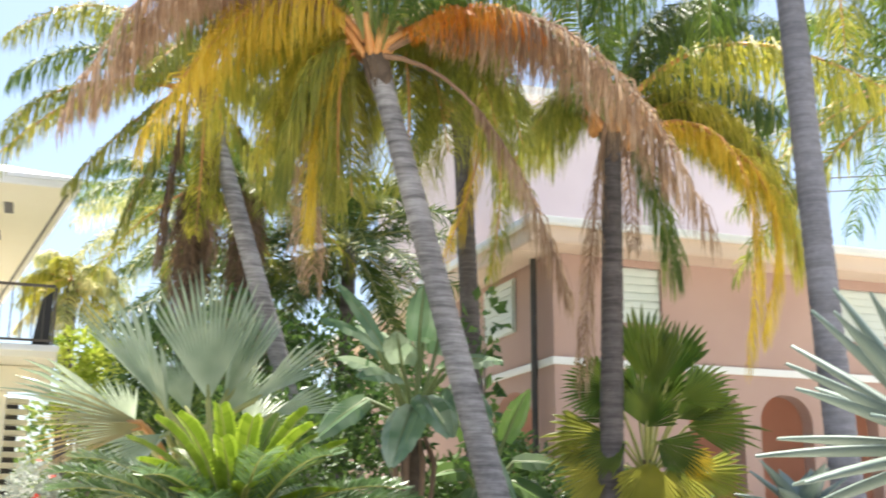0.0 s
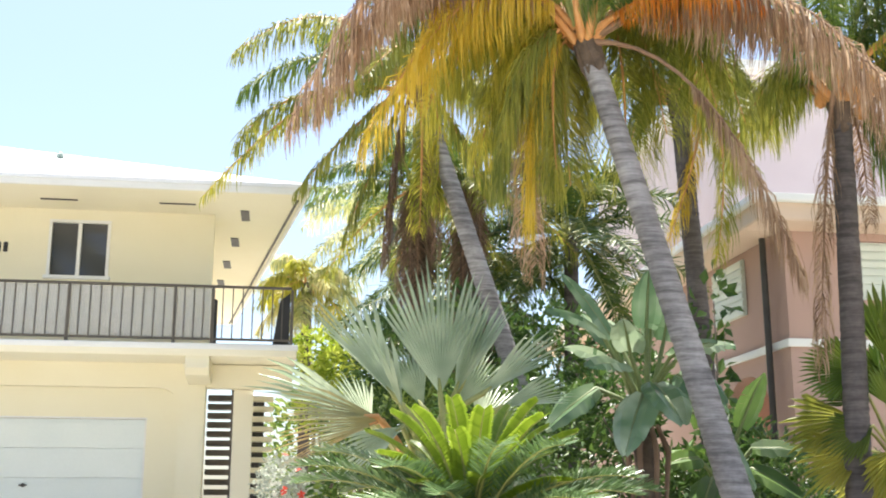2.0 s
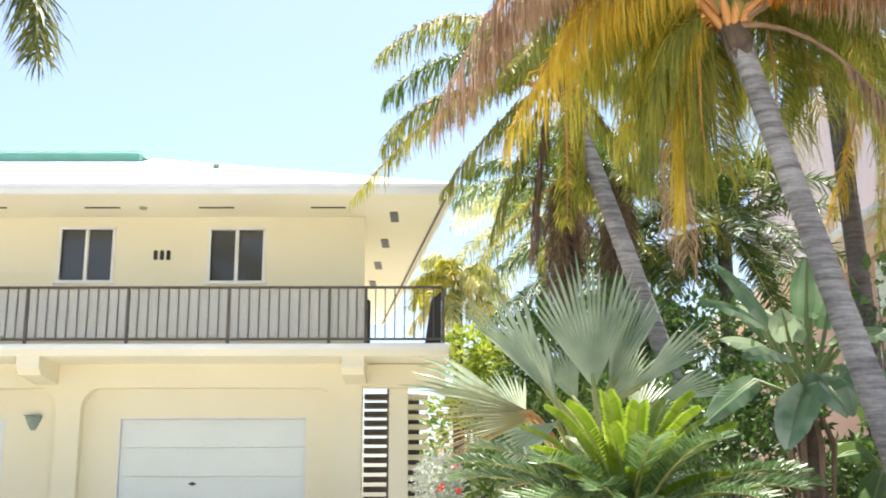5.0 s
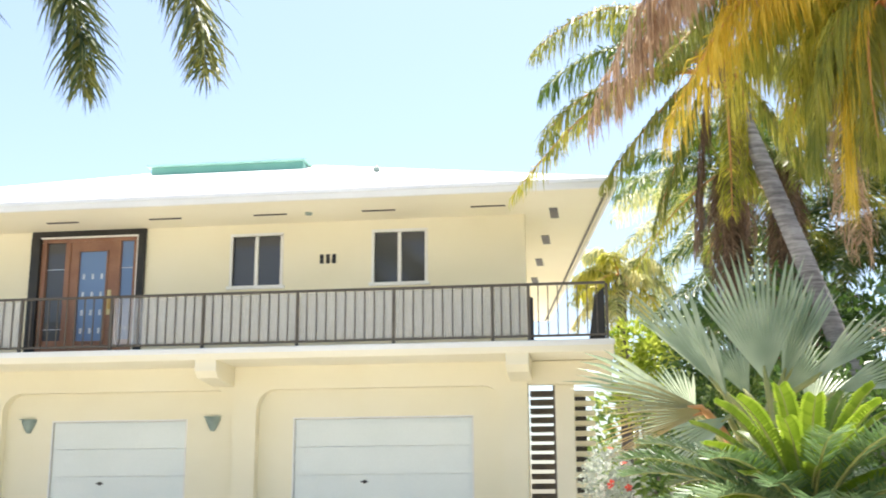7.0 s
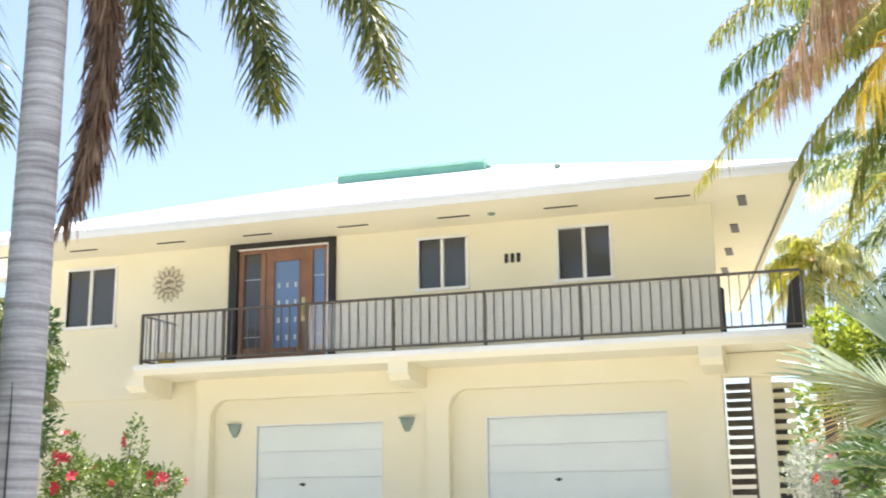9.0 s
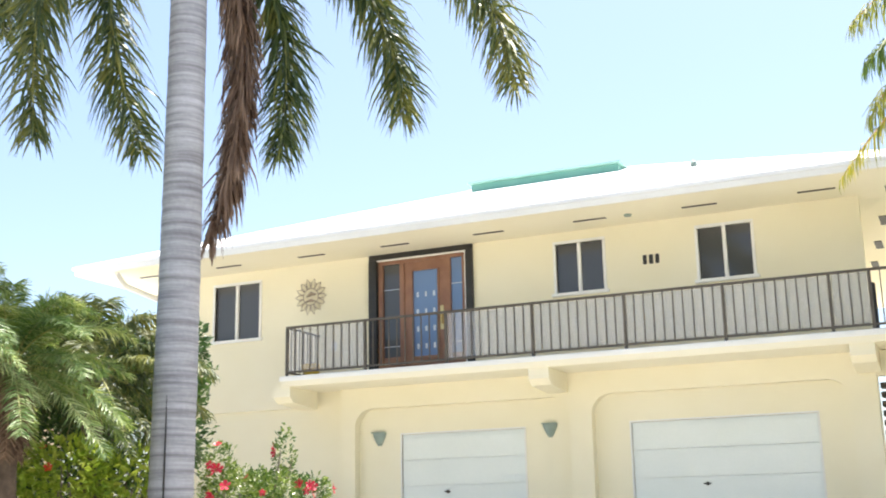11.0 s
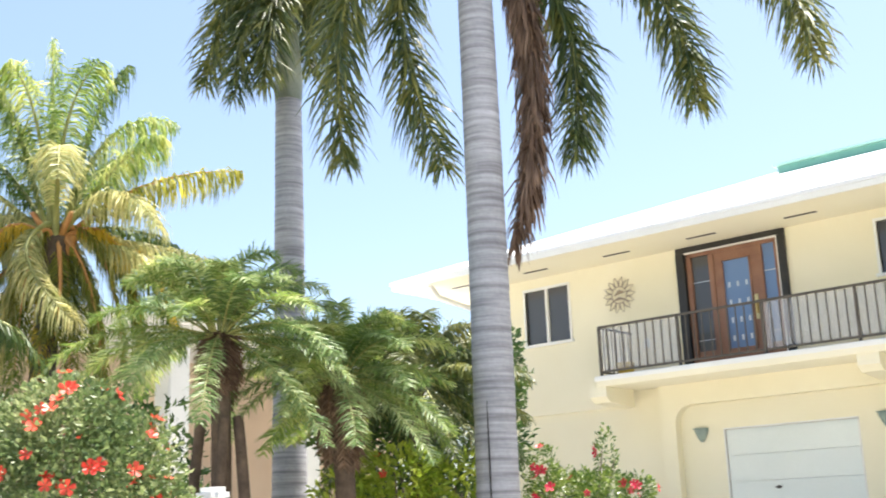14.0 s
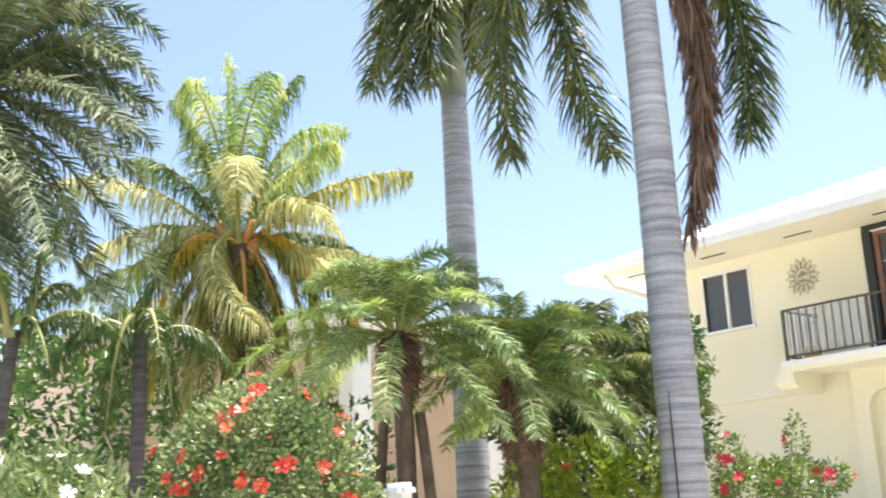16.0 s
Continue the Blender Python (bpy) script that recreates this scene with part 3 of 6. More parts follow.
for x0, x1 in ((DX0 + 0.10, L0 - 0.10), (L1 + 0.10, DX1 - 0.10)):
    part("sidelight_panel", box(x0, x1, WALL_Y + 0.03, WALL_Y + 0.1, DZ0 + 0.05, DZ0 + 0.35, 0.01), WOOD, ent)
    side = part("sidelight_pane", box(x0, x1, WALL_Y + 0.06, WALL_Y + 0.07, DZ0 + 0.35, DZ1 - 0.09), DOOR_GLASS if x0 > -9 else GLASS, ent)
    for z in np.arange(DZ0 + 0.55, DZ1 - 0.2, 0.55):
        part("came", box(x0, x1, WALL_Y + 0.052, WALL_Y + 0.06, z, z + 0.012), LEAD, side)
leaf = part("door_leaf", wall_with_holes(L0, L1, DZ0 + 0.05, DZ1 - 0.09, WALL_Y + 0.03, WALL_Y + 0.09, [(L0 + 0.17, L1 - 0.17, DZ0 + 0.33, DZ1 - 0.27)]), WOOD, ent)
part("glass_bead", wall_with_holes(L0 + 0.14, L1 - 0.14, DZ0 + 0.30, DZ1 - 0.24, WALL_Y + 0.01, WALL_Y + 0.03, [(L0 + 0.17, L1 - 0.17, DZ0 + 0.33, DZ1 - 0.27)]), WOOD, leaf)
part("door_pane", box(L0 + 0.17, L1 - 0.17, WALL_Y + 0.055, WALL_Y + 0.065, DZ0 + 0.33, DZ1 - 0.27), DOOR_GLASS, leaf, "bevelled blue-grey glass pane")
for k in range(4):
    z = DZ0 + 0.52 + 0.33 * k
    for x in (L0 + 0.26, (L0 + L1) / 2, L1 - 0.26):
        part("bevel", box(x - 0.022, x + 0.022, WALL_Y + 0.047, WALL_Y + 0.056, z - 0.05, z + 0.05, 0.004), LEAD, leaf)
v, f = tube([(L1 - 0.08, WALL_Y - 0.03, DZ0 + 0.9), (L1 - 0.08, WALL_Y - 0.03, DZ0 + 1.12)], [0.02, 0.02], 8)
link("handle", v, f, BRASS, leaf, "brass pull handle")
part("lock_plate", box(L1 - 0.12, L1 - 0.05, WALL_Y + 0.01, WALL_Y + 0.032, DZ0 + 0.8, DZ0 + 1.25, 0.006), BRASS, leaf)

# house number, as plain bars
for x in (-4.78, -4.67, -4.56):
    hp("number_bar", box(x - 0.035, x + 0.035, WALL_Y - 0.02, WALL_Y - 0.002, 5.75, 5.92, 0.01), BLACK_TRIM)

# wrought sun ornament
SX, SZ = -11.5, 5.84
ring = []
for k in range(25):
    a = 2 * math.pi * k / 24
    ring.append((SX + 0.17 * math.cos(a), WALL_Y - 0.04, SZ + 0.17 * math.sin(a)))
v, f = tube(ring, [0.009] * 25, 5, False)
orn = tagged(link("sun_ornament", v, f, IRON), "openwork iron sun ornament hung on the wall", "wall ornament")
for k in range(14):
    a = 2 * math.pi * k / 14
    b = 2 * math.pi / 28
    pts = []
    for q, r in ((-0.9, 0.18), (-0.75, 0.27), (0, 0.36), (0.75, 0.27), (0.9, 0.18)):
        pts.append((SX + r * math.cos(a + q * b), WALL_Y - 0.04, SZ + r * math.sin(a + q * b)))
    v, f = tube(pts, [0.009] * 5, 5)
    link("ray_loop", v, f, IRON, orn)
v, f = tube([(SX - 0.10, WALL_Y - 0.04, SZ + 0.0), (SX + 0.02, WALL_Y - 0.05, SZ + 0.06), (SX + 0.12, WALL_Y - 0.04, SZ + 0.04)], [0.012, 0.045, 0.012], 8)
link("centre_leaf", v, f, IRON, orn)
v, f = tube([(SX - 0.13, WALL_Y - 0.04, SZ - 0.10), (SX, WALL_Y - 0.045, SZ - 0.07), (SX + 0.13, WALL_Y - 0.04, SZ - 0.10)], [0.01, 0.03, 0.01], 8)
link("centre_leaf", v, f, IRON, orn)
v, f = tube([(SX + 0.01, WALL_Y + 0.005, SZ + 0.17), (SX + 0.01, WALL_Y - 0.05, SZ + 0.17)], [0.01, 0.01], 6)
link("hook", v, f, IRON, orn)
hp("outlet_box", box(-11.02, -10.92, WALL_Y - 0.05, WALL_Y, 4.72, 4.9, 0.01), GARAGE, label="small grey outlet box")

# ---- balcony ----
BX0, BX1 = -11.42, 0.22
slab = hp("balcony_slab", box(BX0, BX1, RAIL_Y - 0.06, WALL_Y, FLOOR_Z - 0.2, FLOOR_Z - 0.012, 0.02), SOFFIT, label="cream painted concrete balcony slab")
part("slab_nosing", box(BX0 - 0.02, BX1 + 0.02, RAIL_Y - 0.085, RAIL_Y + 0.1, FLOOR_Z - 0.10, FLOOR_Z - 0.008, 0.015), WHITE, slab, "white slab edge")
rail = hp("railing", box(BX0 + 0.08, BX1 - 0.1, RAIL_Y - 0.025, RAIL_Y + 0.025, 5.02, 5.06, 0.006), RAIL, label="brown painted metal balustrade")
part("bottom_rail", box(BX0 + 0.08, BX1 - 0.1, RAIL_Y - 0.018, RAIL_Y + 0.018, FLOOR_Z + 0.05, FLOOR_Z + 0.085, 0.005), RAIL, rail)
posts = [-11.32, -9.68, -8.08, -6.48, -4.88, -3.28, -1.68, -1.10, 0.13]
for x in posts:
    part("post", box(x - 0.024, x + 0.024, RAIL_Y - 0.024, RAIL_Y + 0.024, FLOOR_Z - 0.01, 5.02, 0.004), RAIL, rail)
for a, b in zip(posts, posts[1:-1]):
    if a == -9.68:  # no mesh before the entrance
        continue
    part("mesh_panel", box(a + 0.03, b - 0.03, RAIL_Y + 0.014, RAIL_Y + 0.017, FLOOR_Z + 0.09, 5.015), MESH, rail, "fine grey see-through mesh panel")
bal = box(-0.009, 0.009, -0.009, 0.009, FLOOR_Z + 0.085, 5.02)
first = None
for a, b in zip(posts, posts[1:]):
    n = max(1, round((b - a) / 0.16))
    for k in range(1, n):
        if first is None:
            first = part("baluster", bal, RAIL, rail)
            ob = first
        else:
            ob = new("baluster", first.data)
            ob.parent = rail
        ob.location = (a + (b - a) * k / n, RAIL_Y, 0)
part("return_rail", box(BX0 + 0.08, BX0 + 0.12, RAIL_Y + 0.03, WALL_Y, 5.02, 5.06, 0.005), RAIL, rail)
part("return_rail", box(BX0 + 0.08, BX0 + 0.11, RAIL_Y + 0.03, WALL_Y, FLOOR_Z + 0.05, FLOOR_Z + 0.085, 0.005), RAIL, rail)
for k in range(1, 8):
    ob = new("baluster", first.data)
    ob.parent = rail
    ob.location = (BX0 + 0.1, RAIL_Y + 0.145 * k, 0)
# dark side panel and gate post at the stair end
bm = box(-0.16, 0.10, RAIL_Y + 0.06, RAIL_Y + 0.5, FLOOR_Z, 4.98, 0.01)
for q in bm.verts:
    if q.co.x < 0:
        q.co.z -= 0.12 * (q.co.z > 4.5)
        q.co.x += 0.1 * (q.co.z > 4.5)
tagged(part("covered_grill", bm, BLACK_TRIM, None), "dark covered box standing against the balcony railing", "grill cover")
part("gate_post", box(-1.14, -1.06, 18.4, 18.5, FLOOR_Z - 0.01, 4.95, 0.02), BLACK_TRIM, rail)
v, f = tube([(-11.1, 18.35, FLOOR_Z), (-11.1, 18.35, FLOOR_Z + 0.1), (-11.1, 18.35, FLOOR_Z + 0.26)], [0.12, 0.15, 0.17], 14)
YELLOW = material("yellow_glaze", (0.62, 0.40, 0.03), (0.72, 0.50, 0.06), 0.4, 4, 40, 0.1)
tagged(link("flower_pot", v, f, YELLOW), "yellow glazed pot standing on the balcony", "pot")

# ---- lower storey ----
LOW_Y = 18.8
GARAGES = [(-5.19, -2.16, 0.72, 3.05), (-9.54, -7.13, 0.72, 3.05)]
hp("lower_wall", wall_with_holes(-10.75, X_RIGHT, 0.6, FLOOR_Z - 0.2, WALL_Y, WALL_Y + 0.2, GARAGES), STUCCO)
hp("lower_wall", box(X_LEFT, -10.75, WALL_Y + 0.08, WALL_Y + 0.28, 0.6, FLOOR_Z - 0.2), STUCCO)


def arcade(x0, x1, openings, z0, z1, spring, y0, y1, r):
    """A wall skin with tall openings whose upper corners are rounded."""
    bm = bmesh.new()
    outline = [(x0, z0)]
    for a, b in openings:
        outline.append((a, z0))
        outline += [(a + r - r * math.cos(math.pi / 2 * k / 8), spring - r + r * math.sin(math.pi / 2 * k / 8)) for k in range(9)]
        outline += [(b - r + r * math.sin(math.pi / 2 * k / 8), spring - r + r * math.cos(math.pi / 2 * k / 8)) for k in range(9)]
        outline.append((b, z0))
    outline += [(x1, z0), (x1, z1), (x0, z1)]
    front = bm.faces.new([bm.verts.new((x, y0, z)) for x, z in outline])
    made = bmesh.ops.extrude_face_region(bm, geom=[front])["geom"]
    bmesh.ops.translate(bm, vec=(0, y1 - y0, 0), verts=[g for g in made if isinstance(g, bmesh.types.BMVert)])
    bmesh.ops.triangulate(bm, faces=[q for q in bm.faces if len(q.verts) > 4])
    return bm


hp("arcade", arcade(X_LEFT, -10.72, [(X_LEFT + 0.35, -11.02)], 0.6, FLOOR_Z - 0.2, 3.67, WALL_Y, WALL_Y + 0.08, 0.4), STUCCO)
hp("arcade", arcade(-10.72, X_RIGHT, [(-10.42, -6.22), (-5.82, -1.62)], 0.6, FLOOR_Z - 0.2, 3.55, LOW_Y, WALL_Y, 0.34), STUCCO)
for x in (-11.42, -6.40, -1.30):
    bm = bmesh.new()
    prof = [(WALL_Y - 0.2, 3.94), (RAIL_Y - 0.02, 3.94), (RAIL_Y - 0.02, 3.76), (RAIL_Y + 0.12, 3.66), (WALL_Y - 0.2, 3.60)]
    q = bm.faces.new([bm.verts.new((x - 0.18, y, z)) for y, z in prof])
    made = bmesh.ops.extrude_face_region(bm, geom=[q])["geom"]
    bmesh.ops.translate(bm, vec=(0.36, 0, 0), verts=[k for k in made if isinstance(k, bmesh.types.BMVert)])
    hp("corbel", bm, STUCCO)
for x0, x1, z0, z1 in GARAGES:
    door = hp("garage_door", box(x0, x1, WALL_Y + 0.06, WALL_Y + 0.10, z0, z1), GARAGE, label="pale grey-white sectional garage door")
    rows, h = 5, (z1 - z0) / 5
    for k in range(rows):
        part("panel", box(x0, x1, WALL_Y + 0.025, WALL_Y + 0.06, z0 + h * k + 0.003, z0 + h * (k + 1) - 0.003, 0.005), GARAGE, door)
        part("rib", box(x0 + 0.03, x1 - 0.03, WALL_Y + 0.015, WALL_Y + 0.025, z0 + h * (k + 0.82), z0 + h * (k + 0.86), 0.004), GARAGE, door)
    part("jamb", box(x0 - 0.03, x0, WALL_Y - 0.01, WALL_Y + 0.025, z0, z1 + 0.03, 0.005), WHITE, door)
    part("jamb", box(x1, x1 + 0.03, WALL_Y - 0.01, WALL_Y + 0.025, z0, z1 + 0.03, 0.005), WHITE, door)
    part("head", box(x0, x1, WALL_Y - 0.01, WALL_Y + 0.025, z1, z1 + 0.03, 0.005), WHITE, door)
    v, f = tube([((x0 + x1) / 2 - 0.3, WALL_Y + 0.06, 2.0), ((x0 + x1) / 2 - 0.3, WALL_Y + 0.0, 2.0)], [0.035, 0.03], 10)
    link("lock_handle", v, f, DARK, door)
    v, f = tube([((x0 + x1) / 2 - 0.36, WALL_Y + 0.0, 2.0), ((x0 + x1) / 2 - 0.24, WALL_Y + 0.0, 2.0)], [0.012, 0.012], 6)
    link("lock_handle", v, f, DARK, door)
for x in (-10.0, -6.64):
    bm = bmesh.new()
    n = 9
    top, low = [], []
    for k in range(n):
        a = math.pi * k / (n - 1)
        top.append((x - 0.13 * math.cos(a), WALL_Y - 0.002 - 0.13 * math.sin(a)))
        low.append((x - 0.035 * math.cos(a), WALL_Y - 0.002 - 0.035 * math.sin(a)))
    rows = [[bm.verts.new((px_, py_, z)) for px_, py_ in ring_] for ring_, z in ((low, 2.87), ([(x + (p[0] - x) * 2.2, WALL_Y + (p[1] - WALL_Y) * 2.2) for p in low], 2.94), (top, 3.06), (top, 3.10))]
    for a, b in zip(rows, rows[1:]):
        for k in range(n - 1):
            bm.faces.new((a[k], a[k + 1], b[k + 1], b[k]))
    bm.faces.new(rows[0])
    sc = tagged(part("wall_sconce", bm, SCONCE, None), "grey-green half-round sconce fixed beside the garage door", "wall lamp", "garage sconces")
    part("rim", box(x - 0.14, x + 0.14, WALL_Y - 0.1, WALL_Y - 0.002, 3.10, 3.115, 0.004), SCONCE, sc)

# ---- outside stair at the gable ----
stair = thing("staircase", "open outside staircase with brown treads beneath the balcony end", "stairs", (-0.6, 20.5, land(0, 20)))
so = Vector(stair.location)
def sp(name, bm, mat, label=""):
    ob = part(name, bm, mat, stair, label)
    ob.location = -so
    return ob
for k in range(17):
    z, y = 0.85 + 0.172 * k, 19.35 + 0.12 * k
    x = -1.19 - 0.062 * (y - 19.2)
    sp("step", box(x, x + 0.44, y, y + 0.3, z, z + 0.095, 0.008), TREAD)
for k in range(16):
    z = 0.85 + 0.175 * k
    sp("step", box(-0.50, -0.12, 19.35 + 0.04 * k, 19.65 + 0.04 * k, z, z + 0.075, 0.008), SOFFIT)
sp("stringer", box(-0.80, -0.765, 19.02, 19.1, 0.7, 3.6, 0.006), TREAD)
sp("stair_pier", box(-0.765, -0.45, 19.0, 19.25, 0.65, 3.93, 0.01), SOFFIT, "cream square stair pier")
sp("stair_beam", box(-1.2, 0.18, 18.75, 19.0, 3.55, 3.93, 0.01), STUCCO)
# Black board added behind the pale steps for the shade between them.
sp("gap_shade_board", box(-0.5, -0.28, 20.4, 20.45, 0.7, 3.6), BLACK_TRIM)

# ---- pink house ----
PX, PY, PBAND, PEAVE = 8.1, 17.2, 4.3, 6.12
pink = thing("pink_house", "salmon pink stucco house with arches and white bands", "house", (14, 22, land(14, 22)))
po = Vector(pink.location)
def pp(name, bm, mat, parent=pink, label=""):
    ob = part(name, bm, mat, parent, label)
    if parent is pink:
        ob.location = -po
    return ob
ARCHES = [(10.65, 11.75), (12.1, 13.2), (13.55, 14.65), (15.0, 16.1), (16.45, 17.55)]
pp("arcade_wall", arcade(PX + 1.0, 24.0, ARCHES, 0.6, PBAND - 0.1, 3.88, PY, PY + 0.3, 0.5), PINK)
pp("upper_wall", wall_with_holes(PX + 1.0, 24.0, PBAND - 0.1, PEAVE + 0.4, PY, PY + 0.3, [(13.4, 15.6, 4.95, 5.95), (9.3, 10.2, 5.0, 6.0)]), PINK)
pp("recess_wall", box(PX + 1.0, 24, PY + 1.6, PY + 1.8, 0.6, PBAND), PINK_SHADED)
pp("corner_wall", box(PX, PX + 1.0, PY, PY + 0.3, 0.6, PEAVE + 0.4), PINK)
TURNED = Matrix.Translation(-po) @ pose(PX, 0, 0, 0, 0, 90)
pp("side_wall", box(PX, PX + 0.3, PY + 0.3, 32, PBAND - 0.1, PEAVE + 0.4), PINK)
pp("side_wall", arcade(PY + 0.3, 32, [(17.95, 20.1)], 0.6, PBAND - 0.1, 3.92, -0.3, 0, 1.0), PINK).matrix_basis = TURNED
pp("niche_wall", box(PX + 0.3, PX + 0.4, 17.6, 20.5, 0.6, 4.1), PINK_SHADED)
for x0, x1, z0, z1 in ((13.4, 15.6, 4.95, 5.95), (9.3, 10.2, 5.0, 6.0)):
    sh = pp("shutter", box(x0, x1, PY + 0.1, PY + 0.15, z0, z1), SHUTTER, label="closed pale storm shutter")
    for k in range(int((z1 - z0) / 0.14)):
        part("slat", box(x0, x1, PY + 0.07, PY + 0.1, z0 + 0.14 * k + 0.01, z0 + 0.14 * k + 0.125, 0.008), SHUTTER, sh)
sh = pp("shutter", box(PX - 0.05, PX - 0.004, 18.8, 20.2, 5.0, 6.0), SHUTTER, label="closed pale storm shutter")
for k in range(7):
    part("slat", box(PX - 0.08, PX - 0.05, 18.8, 20.2, 5.01 + 0.14 * k, 5.13 + 0.14 * k, 0.008), SHUTTER, sh)
pp("band", box(PX - 0.06, 24.0, PY - 0.06, PY - 0.003, PBAND - 0.1, PBAND + 0.03, 0.01), WHITE)
pp("band", box(PX - 0.06, PX - 0.003, PY, 32, PBAND - 0.1, PBAND + 0.03, 0.01), WHITE)
pp("cornice", box(PX - 0.7, 24.5, PY - 0.7, PY - 0.003, PEAVE, PEAVE + 0.38, 0.02), PEACH)
pp("cornice", box(PX - 0.7, PX - 0.003, PY, 32.5, PEAVE, PEAVE + 0.38, 0.02), PEACH)
pp("gutter", box(PX - 0.82, 24.6, PY - 0.82, PY - 0.7, PEAVE + 0.28, PEAVE + 0.42, 0.02), WHITE)
pp("gutter", box(PX - 0.82, PX - 0.7, PY - 0.7, 32.5, PEAVE + 0.28, PEAVE + 0.42, 0.02), WHITE)
pp("flat_roof", box(PX, 24, PY, 32, PEAVE + 0.38, PEAVE + 0.46), ROOF)
pp("top_storey", box(PX + 0.6, 15.2, PY + 3.6, 30, PEAVE + 0.46, 10.4), PINK_PALE, label="pale mauve set-back top storey")
pp("top_cornice", box(PX + 0.3, 15.5, PY + 3.3, 30.3, 10.4, 10.6, 0.02), WHITE)
v, f = tube([(PX - 0.12, PY + 0.55, 1.0), (PX - 0.12, PY + 0.55, PEAVE)], [0.055, 0.055], 10)
ob = link("downpipe", v, f, DARK, pink)
ob.location = -po

# ---- neighbour house far left ----
nb = thing("neighbour_house", "peach stucco house with white columns and a white roof", "house", (-22, 16, land(0, 16)))
no = Vector(nb.location)
def np_(name, bm, mat, label=""):
    ob = part(name, bm, mat, nb, label)
    ob.location = -no
    return ob
np_("wall", box(-30, -20.5, 9.0, 22, 0.6, 5.4), PEACH)
np_("column", box(-17.2, -16.75, 12.2, 12.65, 0.65, 5.3, 0.02), WHITE)
np_("column", box(-17.2, -16.75, 15.4, 15.85, 0.65, 5.3, 0.02), WHITE)
bm = bmesh.new()
c = [bm.verts.new(p) for p in ((-31, 8, 5.3), (-16.2, 8, 5.3), (-16.2, 23, 5.3), (-31, 23, 5.3))]
t0, t1 = bm.verts.new((-24, 14.5, 7.0)), bm.verts.new((-24, 16.5, 7.0))
for q in ((c[3], c[2], c[1], c[0]), (c[0], c[1], t0), (c[1], c[2], t1, t0), (c[2], c[3], t1), (c[3], c[0], t0, t1)):
    bm.faces.new(q)
np_("roof", bm, ROOF)

# ---- where the palms stand, and their fronds: bend and tip from the crown ----
A_TOP = (2.70, 9.63, 5.92)
A_BASE = (4.18, 9.18, 0.25)
A_FRONDS = [
    (-1.61, -0.10, 1.91, -2.69, -0.23, -1.08, 'russet'),
    (-1.51, 0.13, 1.73, -2.47, 0.07, -0.88, 'russet'),
    (-1.26, 0.49, 1.86, -2.26, 0.46, -0.27, 'dead'),
    (-0.96, -0.18, 1.14, -2.06, 0.05, -1.16, 'gold'),
    (-0.84, 0.28, 1.72, -1.67, 0.22, -0.45, 'gold'),
    (-0.66, 0.49, 1.55, -1.23, 0.47, -0.44, 'yellow'),
    (-0.71, 0.03, 0.05, -0.80, 0.09, -1.49, 'olive'),
    (-0.46, 0.12, 0.20, -0.51, 0.13, -1.76, 'gold'),
    (-0.33, 0.24, 0.20, -0.25, 0.17, -1.28, 'olive'),
    (-0.53, 1.16, 0.02, -0.28, 0.90, -2.03, 'russet'),
    (-0.49, 0.55, 0.63, -0.88, 0.61, -0.94, 'yellow'),
    (-0.10, 0.75, 0.42, 0.00, 0.62, -1.30, 'olive'),
    (1.67, -1.11, 1.03, 2.31, -2.03, -2.08, 'russet'),
    (0.92, -0.80, -0.31, 1.43, -1.19, -2.54, 'bare'),
    (0.77, -0.72, 0.50, 1.31, -0.96, -0.03, 'amber'),
    (1.67, -0.75, 0.88, 2.35, -1.46, -1.53, 'russet'),
    (0.68, 0.64, 1.42, 0.96, 0.53, -0.76, 'olive'),
    (1.21, 0.58, 1.80, 1.74, 0.44, -0.64, 'olive'),
    (1.03, 0.90, 1.72, 1.52, 0.85, -0.02, 'olive'),
    (0.02, 1.10, 1.79, -0.76, 1.30, -0.28, 'olive'),
    (-0.23, 1.29, 2.32, -1.50, 1.61, 0.95, 'green'),
    (0.01, -0.15, 1.21, 0.67, 0.11, 2.49, 'green'),
    (-0.52, -0.18, 1.66, -1.87, -0.17, 2.06, 'green'),
    (1.02, -0.06, 1.88, 2.33, -0.53, 0.96, 'green'),
    (-0.09, -0.18, 1.33, -0.66, -0.66, 2.14, 'green'),
    (0.26, -0.68, 1.03, 0.80, -1.55, 0.69, 'green'),
    (0.68, 0.79, 1.13, 0.61, 0.76, -1.06, 'olive'),
    (1.21, 0.73, 1.26, 1.53, 0.63, -0.41, 'olive'),
    (-0.37, 0.52, 1.09, -0.67, 0.57, -0.80, 'yellow'),
    (-0.00, 0.73, 0.57, -0.07, 0.64, -0.89, 'yellow'),
    (-0.60, 0.74, 1.72, -1.41, 0.79, -0.62, 'yellow'),
    (-1.18, 0.96, 1.96, -1.73, 1.03, 0.35, 'olive'),
]
B_TOP = (5.47, 10.11, 5.66)
B_BASE = (5.31, 10.20, 0.38)
